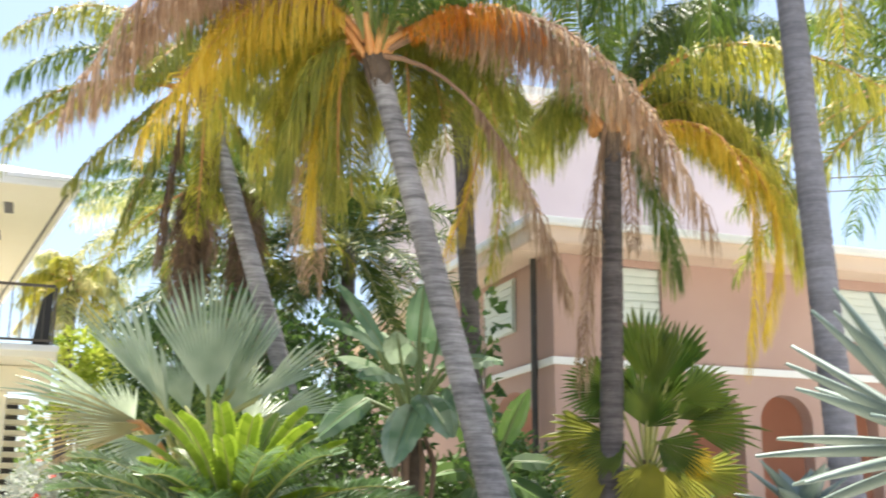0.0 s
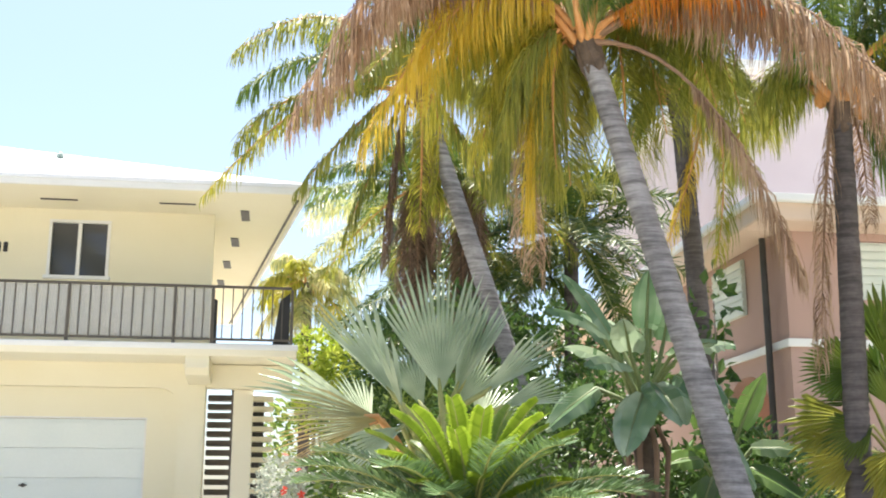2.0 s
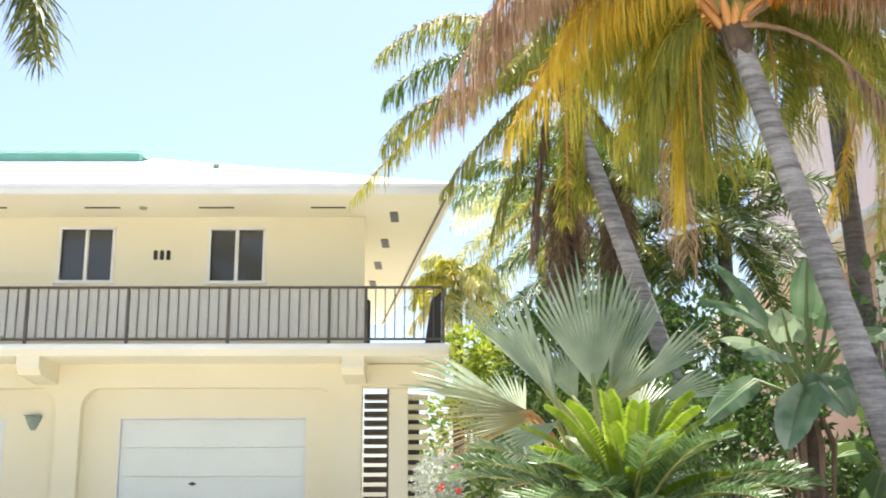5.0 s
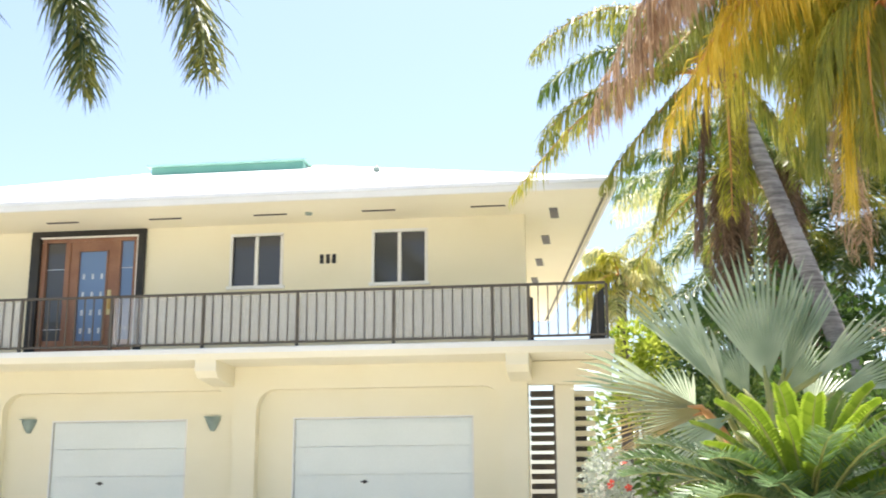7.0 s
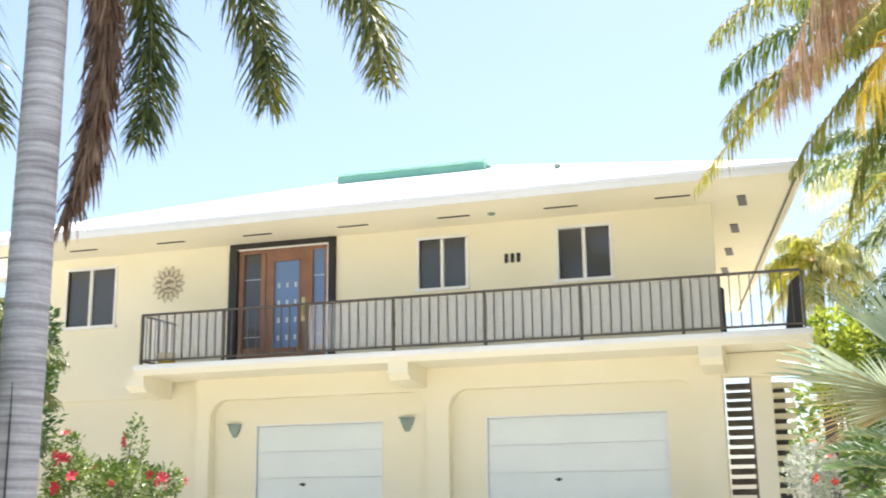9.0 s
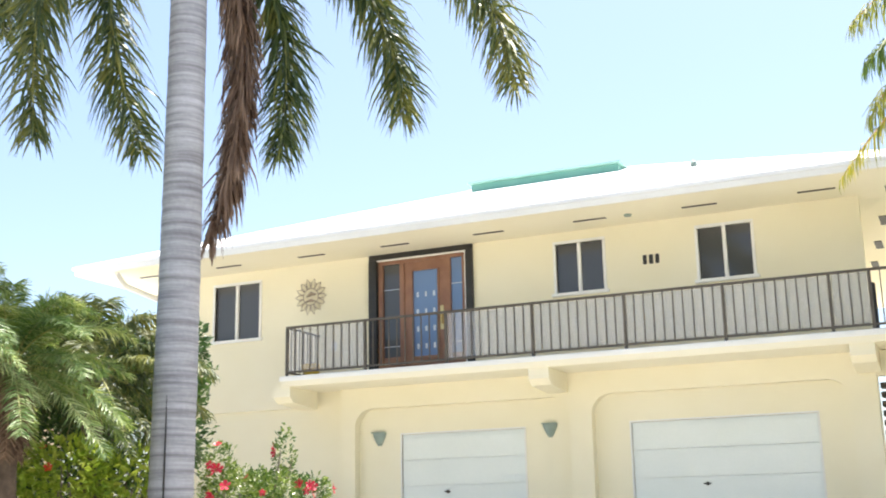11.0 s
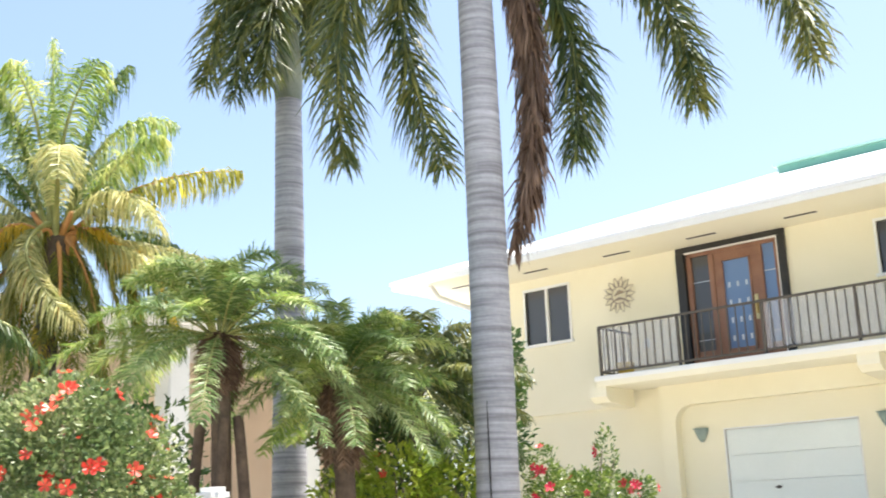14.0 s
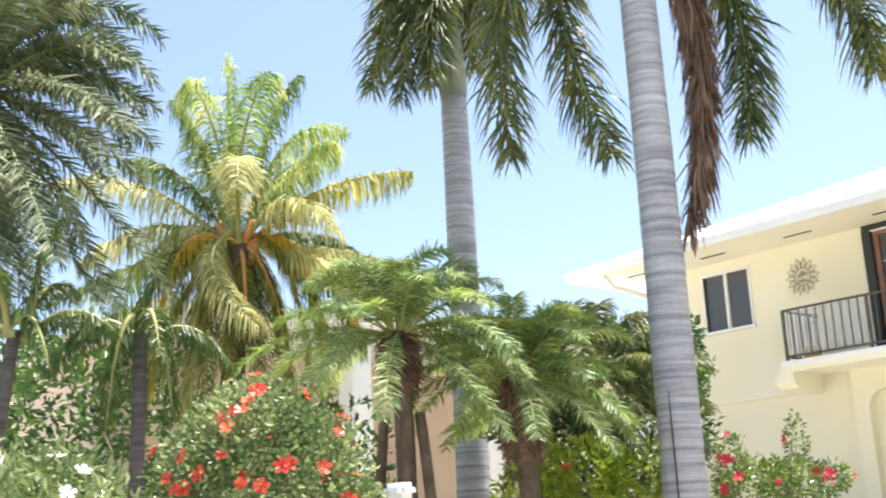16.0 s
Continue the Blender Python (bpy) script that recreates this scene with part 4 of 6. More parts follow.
B_FRONDS = [
    (0.75, -0.92, 1.41, 1.80, -2.54, -0.52, 'yellow'),
    (1.36, -1.30, 0.31, 0.83, -0.98, -2.65, 'gold'),
    (-0.37, -0.20, -1.10, -0.46, -0.10, -2.78, 'dead'),
    (0.45, -0.13, -0.39, 0.62, -0.12, -1.62, 'green'),
    (-0.13, 0.20, 1.13, 0.73, -0.19, 2.10, 'green'),
    (-0.17, 0.45, 1.39, -0.79, 1.04, 1.79, 'green'),
    (0.89, 0.08, 1.10, 1.40, -0.15, -0.31, 'olive'),
    (-0.32, 0.52, 1.00, -0.93, 0.67, -0.52, 'olive'),
    (0.62, 0.14, 1.69, 1.76, -0.16, 1.88, 'green'),
    (1.01, 0.50, 1.36, 2.37, 0.12, 1.27, 'green'),
    (0.04, 0.83, 1.22, -0.28, 1.15, -0.11, 'olive'),
    (0.45, 0.38, -0.12, 0.40, 0.35, -1.23, 'dead'),
    (1.49, -0.35, 0.99, 1.64, -0.70, -1.30, 'yellow'),
    (-0.37, -0.14, 0.68, -0.61, -0.36, 1.56, 'green'),
    (1.73, -0.89, -0.09, 1.55, -0.88, -1.64, 'yellow'),
    (1.74, -1.26, -0.08, 1.14, -0.83, -2.29, 'gold'),
    (1.58, -0.17, 0.66, 2.07, -0.52, -1.16, 'olive'),
    (0.75, 0.32, 1.77, 2.32, -0.08, 1.48, 'fan'),
    (0.39, 0.21, 1.89, 1.37, -0.25, 1.36, 'fan'),
    (1.25, 0.28, 1.14, 2.06, -0.01, 0.41, 'fan'),
]
C_TOP = (1.75, 14.90, 7.43)
C_BASE = (3.85, 14.40, 0.70)
C_FRONDS = [
    (-1.14, -0.11, 1.65, -2.53, -0.62, 0.05, 'olive'),
    (-1.38, 0.10, 0.86, -2.43, -0.21, -0.34, 'green'),
    (-1.25, -0.14, 0.27, -2.81, -0.54, -1.88, 'yellow'),
    (-1.88, 0.26, 0.18, -2.46, 0.29, -0.90, 'olive'),
    (-0.71, 0.09, -0.31, -1.63, 0.10, -1.61, 'olive'),
    (-0.40, 0.05, -0.73, -0.98, 0.08, -2.22, 'olive'),
    (-0.27, 0.24, 1.27, -0.95, 0.48, 2.27, 'green'),
    (0.20, -0.12, 1.35, 0.60, 0.12, 2.47, 'green'),
    (0.79, 0.06, 1.01, 1.78, 0.19, 1.06, 'green'),
    (0.97, 0.13, 0.27, 1.70, 0.01, -0.92, 'olive'),
    (0.66, 0.22, -0.57, 1.06, 0.04, -1.59, 'olive'),
    (0.48, -0.21, -0.86, 0.17, -0.12, -1.76, 'yellow'),
    (0.08, -0.16, -0.82, 0.03, -0.10, -2.15, 'yellow'),
    (-0.25, 0.33, -0.78, -0.42, 0.24, -2.52, 'husk'),
    (0.28, 0.42, -0.82, 0.30, 0.26, -2.29, 'husk'),
    (-0.47, 0.62, 0.86, -1.40, 1.00, 1.12, 'green'),
    (0.29, -0.53, 0.26, 1.06, -1.18, -0.64, 'olive'),
    (-0.03, -0.59, 0.83, -0.78, -1.13, -0.33, 'olive'),
]
D_TOP = (4.89, 13.12, 6.87)
D_BASE = (5.15, 13.02, 0.67)
D_FRONDS = [
    (0.42, -0.42, -0.24, -0.30, -0.21, -2.12, 'gold'),
    (0.61, -0.51, -0.22, 0.24, -0.42, -2.34, 'yellow'),
    (-0.43, 0.43, 0.90, -1.00, 0.64, -0.22, 'olive'),
    (0.78, 0.08, 0.74, 1.26, 0.01, -0.39, 'olive'),
    (-0.08, -0.07, 0.66, -0.26, 0.31, 1.54, 'green'),
    (0.22, 0.14, 0.87, 1.10, -0.02, 1.46, 'green'),
    (-0.36, 0.40, 0.33, -0.56, 0.51, -1.00, 'olive'),
    (0.43, 0.43, 0.37, 0.98, 0.14, -1.09, 'olive'),
]
H_TOP = (6.12, 7.91, 7.14)
H_BASE = (6.34, 7.74, 0.08)
H_FRONDS = [
    (-0.60, 0.78, 0.93, -1.23, 1.48, -0.70, 'green'),
    (-0.30, 0.24, 1.10, -0.82, 0.62, 1.03, 'green'),
    (-0.33, 0.73, 0.58, -0.13, 1.08, -1.00, 'green'),
    (0.61, -0.26, 0.99, 1.23, -0.57, 0.17, 'green'),
    (0.75, -0.46, 0.13, 1.01, -0.51, -1.63, 'green'),
    (0.70, 0.08, 0.42, 1.00, 0.47, -1.13, 'olive'),
    (-0.99, 1.25, 0.74, -1.83, 2.22, -0.08, 'green'),
]
R1_TOP = (-7.05, 9.08, 8.01)
R1_BASE = (-7.07, 9.07, 0.23)
R1_FRONDS = [
    (0.65, 0.91, -0.88, 0.16, 0.25, -3.70, 'husk'),
    (0.39, 0.85, -0.55, 0.15, 0.49, -3.21, 'husk'),
    (0.69, 1.36, -0.43, 0.47, 1.07, -2.56, 'royal'),
    (1.65, 1.50, 0.11, 1.85, 1.40, -2.23, 'royal'),
    (2.78, 1.68, 0.65, 3.12, 1.51, -2.10, 'royal'),
    (-1.33, -0.65, 0.15, -0.37, -0.17, -2.78, 'royal'),
    (-1.05, -1.50, 0.09, -0.60, -1.46, -2.95, 'royal'),
    (-0.13, -0.22, 2.30, 0.34, 0.50, 4.12, 'royal'),
    (0.28, 0.78, 2.14, 1.38, 2.28, 3.21, 'royal'),
    (-0.37, -0.70, 2.03, -0.86, -2.03, 0.62, 'royal'),
]
R2_TOP = (-11.56, 10.39, 8.33)
R2_BASE = (-11.55, 10.34, 0.39)
R2_FRONDS = [
    (-0.17, -0.79, 2.17, -0.44, -1.16, -0.72, 'royal'),
    (0.18, -0.69, 1.98, 0.12, -1.09, -1.06, 'royal'),
    (0.42, -0.58, 1.55, 0.54, -0.90, -0.90, 'royal'),
    (0.38, 0.34, 2.51, 0.39, 0.56, -0.10, 'royal'),
    (-0.29, 0.50, 2.74, -0.44, 0.85, 0.07, 'royal'),
    (0.05, -0.02, 2.42, -0.29, -0.18, 3.74, 'royal'),
    (0.34, 0.55, 2.84, 1.14, 1.41, 2.08, 'royal'),
    (-0.43, -0.61, 2.77, -1.28, -1.28, 1.40, 'royal'),
]
E_TOP = (-12.07, 7.10, 5.14)
E_BASE = (-12.22, 6.84, 0.02)
E_FRONDS = [
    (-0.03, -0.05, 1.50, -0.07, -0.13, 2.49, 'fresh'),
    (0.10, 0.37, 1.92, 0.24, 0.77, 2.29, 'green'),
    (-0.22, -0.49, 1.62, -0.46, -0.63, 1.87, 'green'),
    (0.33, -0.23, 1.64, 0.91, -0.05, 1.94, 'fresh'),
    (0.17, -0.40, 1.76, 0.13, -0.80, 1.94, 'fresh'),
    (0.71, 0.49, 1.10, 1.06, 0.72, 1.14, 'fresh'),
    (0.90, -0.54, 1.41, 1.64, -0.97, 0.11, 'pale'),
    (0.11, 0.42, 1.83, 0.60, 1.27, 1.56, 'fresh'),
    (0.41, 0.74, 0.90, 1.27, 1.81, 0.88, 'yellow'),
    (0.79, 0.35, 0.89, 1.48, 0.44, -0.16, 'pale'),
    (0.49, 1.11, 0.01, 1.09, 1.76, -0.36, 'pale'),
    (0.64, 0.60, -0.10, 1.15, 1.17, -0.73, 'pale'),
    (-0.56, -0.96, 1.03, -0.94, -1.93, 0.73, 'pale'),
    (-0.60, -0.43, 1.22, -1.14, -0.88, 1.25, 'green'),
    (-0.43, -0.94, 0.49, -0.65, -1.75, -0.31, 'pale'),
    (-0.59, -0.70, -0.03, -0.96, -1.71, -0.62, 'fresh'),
    (-0.30, -0.92, -0.09, -0.35, -1.56, -1.64, 'green'),
    (-0.32, -0.77, -0.52, -0.35, -1.07, -2.07, 'olive'),
    (0.43, -1.05, -0.36, 0.98, -0.31, -1.25, 'pale'),
    (0.41, -0.10, -0.83, 0.37, -0.17, -1.31, 'olive'),
    (0.29, 0.47, -0.53, 0.29, 0.47, -1.67, 'olive'),
    (0.37, 0.79, 0.19, 0.39, 0.98, -1.58, 'green'),
    (0.37, 0.99, 0.12, 0.51, 1.50, -1.35, 'green'),
    (-0.39, -0.48, -0.59, -0.49, -0.46, -2.03, 'olive'),
    (-0.50, 0.14, 0.80, -1.16, -0.02, 1.79, 'green'),
    (-0.23, 0.60, 1.01, -0.38, 1.27, 1.42, 'green'),
    (-0.78, -0.56, 0.66, -1.42, -1.00, -0.82, 'green'),
    (-0.07, 0.97, 0.48, 0.08, 1.75, 0.03, 'green'),
    (-0.41, -1.04, 0.25, -0.15, -1.35, -1.75, 'green'),
    (0.09, -1.07, 0.49, -0.50, -0.92, -1.87, 'gold'),
    (0.00, -0.91, -0.01, -0.90, -0.61, -1.68, 'pale'),
    (-0.01, -0.62, -0.29, -0.48, -0.46, -2.30, 'pale'),
    (-0.80, 0.02, -0.02, -0.03, -0.47, -2.34, 'green'),
    (0.40, -0.61, 0.21, -0.63, -0.09, -1.69, 'olive'),
    (-0.49, 0.14, 0.43, 0.11, -0.21, -1.62, 'olive'),
    (-0.19, -0.03, 0.10, 0.20, -0.26, -2.05, 'gold'),
    (-0.22, 0.32, 0.19, 0.37, 0.03, -1.67, 'olive'),
    (-0.41, 0.58, -0.06, 0.60, 0.03, -2.36, 'green'),
    (0.26, 0.33, -0.00, 0.19, 0.49, -2.04, 'pale'),
    (0.66, 0.22, -0.51, 0.60, 0.40, -2.38, 'olive'),
    (0.70, 0.38, 0.14, 0.46, 0.73, -1.85, 'olive'),
    (0.66, 0.50, 0.39, 0.36, 0.94, -1.02, 'gold'),
    (0.07, 0.98, 0.46, 0.65, 0.83, -1.30, 'olive'),
    (0.02, 1.37, 0.38, 0.95, 1.07, -1.10, 'gold'),
]
P_TOP = (-10.03, 3.09, 5.57)
P_BASE = (-10.00, 3.21, 0.00)
P_FRONDS = [
    (0.32, 1.00, 1.58, 0.64, 1.59, 0.66, 'date'),
    (0.54, 0.86, 1.04, 0.88, 1.42, 0.09, 'date'),
    (0.63, 0.79, 0.75, 1.02, 1.23, -0.33, 'date'),
    (0.15, 0.82, 0.58, 0.34, 1.43, -0.36, 'date'),
    (0.43, 0.55, -0.04, 0.70, 1.02, -0.85, 'date'),
    (-0.11, 0.40, 2.13, 0.14, 1.49, 1.53, 'date'),
    (0.07, 0.25, -0.40, 0.24, 0.68, -1.37, 'date'),
    (0.54, 0.05, -0.63, 0.70, 0.22, -1.68, 'date'),
    (-0.16, 0.97, 1.59, -0.10, 1.68, 0.74, 'date'),
    (-0.33, 0.95, 1.05, -0.28, 1.53, 0.03, 'date'),
    (-0.13, 0.43, 0.04, 0.01, 0.93, -1.50, 'date'),
    (0.51, 0.31, -0.21, 0.73, 0.84, -1.46, 'date'),
    (-0.07, 0.28, -0.66, 0.10, 0.61, -2.02, 'date'),
    (0.34, 0.08, -0.90, 0.31, 0.29, -2.14, 'date'),
]


def rel(points, o):
    return [Vector(p) - Vector(o) for p in points]


def coconut(base, top, rows, bend, r0, r1, mat, label, n=110, length=0.9, width=0.024, hang=0.9, seed=1, nuts=5, name="coconut_palm", boots=9):
    base, top = Vector(base), Vector(top)
    tree = thing(name, label, "palm tree", base)
    t = top - base
    ringed_trunk(tree, (0, 0, 0), t, bend, r0, r1, mat, 0.085, scar=0.055)
    rng = random.Random(seed)
    for k, (cx, cy, cz, tx, ty, tz, tint) in enumerate(rows):
        out = Vector((cx, cy, 0))
        out = out.normalized() * 0.09 if out.length > 0.05 else Vector()
        first = 0.12
        if tint == "bare":
            tint, first = "dead", 0.45
        hg = {"dead": 1.25, "russet": 1.2, "husk": 1.3, "gold": 1.15, "yellow": 1.0}.get(tint, hang)
        frond(tree, t + out + Vector((0, 0, rng.uniform(-0.1, 0.12))), t + Vector((cx, cy, cz)), t + Vector((tx, ty, tz)), tint, int(n * {"dead": 0.6, "gold": 0.8}.get(tint, 1.0)), length * rng.uniform(0.8, 1.05) * {"gold": 0.85, "dead": 0.65, "russet": 0.85, "amber": 0.5}.get(tint, 1), width, hg,
              30, 0.15, 0.02 if tint in ("dead", "russet", "husk") else 0.03, seed * 50 + k, first, plume=0.3)
    for k in range(nuts):
        a = rng.uniform(0, 6.28)
        bm = bmesh.new()
        bmesh.ops.create_icosphere(bm, subdivisions=2, radius=0.08)
        bmesh.ops.scale(bm, vec=(0.9, 0.9, 1.2), verts=bm.verts)
        bmesh.ops.translate(bm, vec=t + Vector((0.2 * math.cos(a), 0.2 * math.sin(a), rng.uniform(-0.22, 0.0))), verts=bm.verts)
        part("coconut", bm, PETIOLE_ORANGE, tree, "ripe orange coconut")
    # fibre wrapped round the neck, and the broad orange leaf bases
    if boots:
        lean = (t - Vector(bend)).normalized()
        v, f = tube([t - lean * 0.42, t - lean * 0.3, t - lean * 0.1, t + lean * 0.12], [r1 * 1.0, r1 * 1.14, r1 * 1.2, r1 * 0.8], 14)
        for q in v:
            q += Vector((rng.uniform(-0.02, 0.02), rng.uniform(-0.02, 0.02), rng.uniform(-0.04, 0.04)))
        link("neck_fibre", v, f, DATE_BARK, tree, "ragged dark fibre round the neck")
    for k in range(boots):
        a = 2.4 * k
        q = t + Vector((0.1 * math.cos(a), 0.1 * math.sin(a), -0.06))
        v, f = tube([q - Vector((0, 0, 0.06)), q, q + Vector((0.24 * math.cos(a), 0.24 * math.sin(a), 0.26))], [0.015, 0.05, 0.03], 6)
        link("leaf_boot", v, f, PETIOLE_ORANGE, tree, smooth=True)
    return tree


def royal(base, top, rows, r0, r1, label, seed, n=120):
    base, top = Vector(base), Vector(top)
    tree = thing("royal_palm", label, "palm tree", base)
    t = top - base
    ringed_trunk(tree, (0, 0, 0), t - Vector((0, 0, 0.7)), (0.04, 0, 0), r0, r1, ROYAL_BARK, 0.13, flare=0.25, sides=24, scar=0.014)
    v, f = tube([t - Vector((0, 0, 0.75)), t - Vector((0, 0, 0.5)), t + Vector((0, 0, 0.3)), t + Vector((0, 0, 0.7))], [r1 * 1.02, r1 * 1.12, r1 * 0.8, r1 * 0.4], 20)
    link("crown_shaft", v, f, CROWN_SHAFT, tree, smooth=True)
    for k, (cx, cy, cz, tx, ty, tz, tint) in enumerate(rows):
        frond(tree, t + Vector((0, 0, 0.35)), t + Vector((cx, cy, cz)), t + Vector((tx, ty, tz)), tint, *((n + 210, 0.7, 0.034, 0.45, 36) if tint == "royal" else (n + 260, 0.6, 0.04, 0.8, 46)),
              0.05, 0.04, seed * 40 + k, 0.12, twist=0.7, plume=1.57)
    return tree


def feather_palm(name, base, top, label, count, size, tint, seed, r=0.1, mat=DATE_BARK, n=55, length=0.3, elevs=(-35, 75), hang=0.35, rows=(), lw=0.022):
    """A palm with a full round crown of arching feather leaves."""
    base, top = Vector(base), Vector(top)
    tree = thing(name, label, "palm tree", base)
    t = top - base
    ringed_trunk(tree, (0, 0, 0), t, (0.05, 0.03, 0), r, r * 0.9, mat, 0.11, flare=0.3, sides=12)
    rng = random.Random(seed)
    for k in range(count):
        az = 2.399 * k + rng.uniform(-0.3, 0.3)
        el = radians(elevs[0] + (elevs[1] - elevs[0]) * ((k + 0.5) / count) + rng.uniform(-8, 8))
        s = size * rng.uniform(0.85, 1.12)
        o = Vector((math.cos(az), math.sin(az), 0))
        c = t + (o * math.cos(el) + Vector((0, 0, math.sin(el)))) * s * 0.62
        e = t + o * s * (0.35 + 0.65 * math.cos(el)) + Vector((0, 0, s * (0.9 * math.sin(el) - 0.42)))
        frond(tree, t + o * r * 0.6, c, e, tint if not callable(tint) else tint(el, rng), n, length, lw, hang, 35, 0.2, 0.009 if length < 0.3 else 0.018, seed * 60 + k, 0.12, twist=0.3, plume=0.6)
    for k, (cx, cy, cz, tx, ty, tz, hue) in enumerate(rows):
        frond(tree, t, t + Vector((cx, cy, cz)), t + Vector((tx, ty, tz)), hue, n, length, lw, hang, 35, 0.2, 0.022, seed * 60 + 40 + k, 0.1, twist=0.3, plume=0.7)
    return tree


def fan_leaf(parent, root, hub, facing, radius, spread, tint, n=44, seed=0, free=0.42, cup=0.25, droop=0.08, stalk=0.022, label="", heading_way=None):
    root, hub = Vector(root), Vector(hub)
    axis = heading_way or (hub - root).normalized()
    rng = np.random.default_rng(seed)
    v, f = fan_blade(hub, axis, facing, radius, spread, n, free, cup, droop, rng)
    ob = link("fan_leaf", v, f, LEAF[tint], parent, label)
    v, f = tube([root, (root + hub) / 2 + Vector((0, 0, 0.04)), hub, hub + axis * radius * 0.12], [stalk * 1.5, stalk * 1.1, stalk, stalk * 0.4], 7)
    link("leaf_stalk", v, f, PETIOLE_ORANGE if tint == "rust" else PETIOLE_GREEN, ob, smooth=True)
    return ob


def bush(name, label, base, blobs, count, size, tint, seed, category="bush", slim=0.45, stems=7, flowers=0, petal=None, fsize=0.06, fill=0.4, front=None):
    base = Vector(base)
    rng = np.random.default_rng(seed)
    b = thing(name, label, category, base)
    blobs = [(*(Vector(q[:3]) - base), *q[3:]) for q in blobs]
    v, f = leaves(blobs, count, size, rng, slim, fill)
    link("foliage", v, f, LEAF[tint], b)
    for k in range(stems):
        q = blobs[k % len(blobs)]
        tip = Vector(q[:3]) + Vector(rng.normal(0, 0.35, 3)) * min(q[3:6])
        foot = Vector((rng.normal(0, 0.08), rng.normal(0, 0.08), -0.05))
        v, f = tube([foot, (foot + tip) / 2 + Vector(rng.normal(0, 0.06, 3)), tip], [0.028, 0.02, 0.007], 6)
        link("stem", v, f, WOODY, b, smooth=True)
    for k in range(flowers):
        q = blobs[rng.integers(len(blobs))]
        d = rng.normal(0, 1, 3)
        if front is not None:
            d = d * 0.75 + np.array(front)
        d[2] = abs(d[2]) * 0.8 - 0.1
        d /= np.linalg.norm(d)
        c = Vector(np.array(q[:3]) + d * np.array(q[3:6]) * 1.04)
        flower(b, c, Vector(d), fsize * rng.uniform(0.75, 1.2), petal, rng)
    return b


def flower(parent, c, d, r, mat, rng):
    """Five broad ruffled petals round a short stamen."""
    d = d.normalized()
    a = d.cross(Vector((0.2, 0.3, 0.9))).normalized()
    b = d.cross(a)
    v, f = [c], []
    for k in range(5):
        w = 2 * math.pi * k / 5 + rng.uniform(-0.1, 0.1)
        o = len(v)
        for q, s, h in ((-0.5, 0.75, 0.18), (-0.25, 1.0, 0.34), (0.25, 1.0, 0.28), (0.5, 0.75, 0.2)):
            u = a * math.cos(w + q) + b * math.sin(w + q)
            v.append(c + u * r * s + d * r * h * rng.uniform(0.7, 1.3))
        f += [(0, o, o + 1), (0, o + 1, o + 2), (0, o + 2, o + 3)]
    o = len(v)
    v += [c + a * r * 0.08, c + b * r * 0.08, c - a * r * 0.08, c + d * r * 1.1]
    f += [(o, o + 1, o + 3), (o + 1, o + 2, o + 3), (o + 2, o, o + 3)]
    return link("flower", v, f, mat, parent)


# ---- palms ----
coconut(A_BASE, A_TOP, A_FRONDS, (0.02, 0, 0.0), 0.15, 0.1, COCO_BARK, "leaning coconut palm with grey ringed trunk and yellowing fronds", 215, 0.95, 0.016, seed=1, nuts=0)
coconut(B_BASE, B_TOP, B_FRONDS, (0.05, 0, 0), 0.14, 0.10, DARK_BARK, "dark-trunked coconut palm with dry hanging fronds", 190, 0.72, 0.016, seed=2, nuts=3)
coconut(C_BASE, C_TOP, C_FRONDS, (0.0, 0, 0.0), 0.15, 0.115, COCO_BARK, "coconut palm with arching fronds and a dry skirt", 130, 0.6, 0.022, seed=3, nuts=0)
coconut(D_BASE, D_TOP, D_FRONDS, (0.0, 0, 0), 0.14, 0.11, DARK_BARK, "slim dark coconut palm overgrown with a vine", 160, 0.65, 0.019, seed=4, nuts=3)
coconut(H_BASE, H_TOP, H_FRONDS, (-0.05, 0, 0), 0.14, 0.12, SLATE_BARK, "tall grey-trunked palm before the pink house", 180, 0.85, 0.016, seed=5, nuts=0)
royal(R1_BASE, R1_TOP, R1_FRONDS, 0.225, 0.19, "royal palm with smooth ringed grey trunk and a withered frond", 6)
royal(R2_BASE, R2_TOP, R2_FRONDS, 0.25, 0.19, "royal palm with smooth ringed grey trunk", 7)
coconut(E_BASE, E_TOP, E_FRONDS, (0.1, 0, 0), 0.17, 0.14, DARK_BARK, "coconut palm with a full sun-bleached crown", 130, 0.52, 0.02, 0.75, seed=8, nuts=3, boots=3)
feather_palm("date_palm", P_BASE, P_TOP, "tall date palm with dense grey-green crown", 44, 1.95, "phoenix", 9, 0.26, DATE_BARK, 140, 0.3, (-60, 80), 0.3, [(*q[:6], "phoenix") for q in P_FRONDS], 0.022)

# pygmy palms
def skirt(n, drop, r, seed):
    rng = random.Random(seed)
    return [(r * math.cos(2.4 * k), r * math.sin(2.4 * k), 0.1, 0.75 * r * math.cos(2.4 * k), 0.75 * r * math.sin(2.4 * k), -drop * rng.uniform(0.7, 1.1), "husk") for k in range(n)]
PYGMY = lambda el, rng: "pygmy" if rng.random() < 0.62 else "fresh"
clump = feather_palm("pygmy_palm", (-8.3, 6.6, land(0, 6.6)), (-8.22, 6.53, 3.3), "pygmy date palm with fine arching fronds", 44, 1.38, PYGMY, 11, 0.1, DATE_BARK, 130, 0.2, (-22, 86), 0.28, skirt(7, 0.6, 0.18, 4), 0.013)
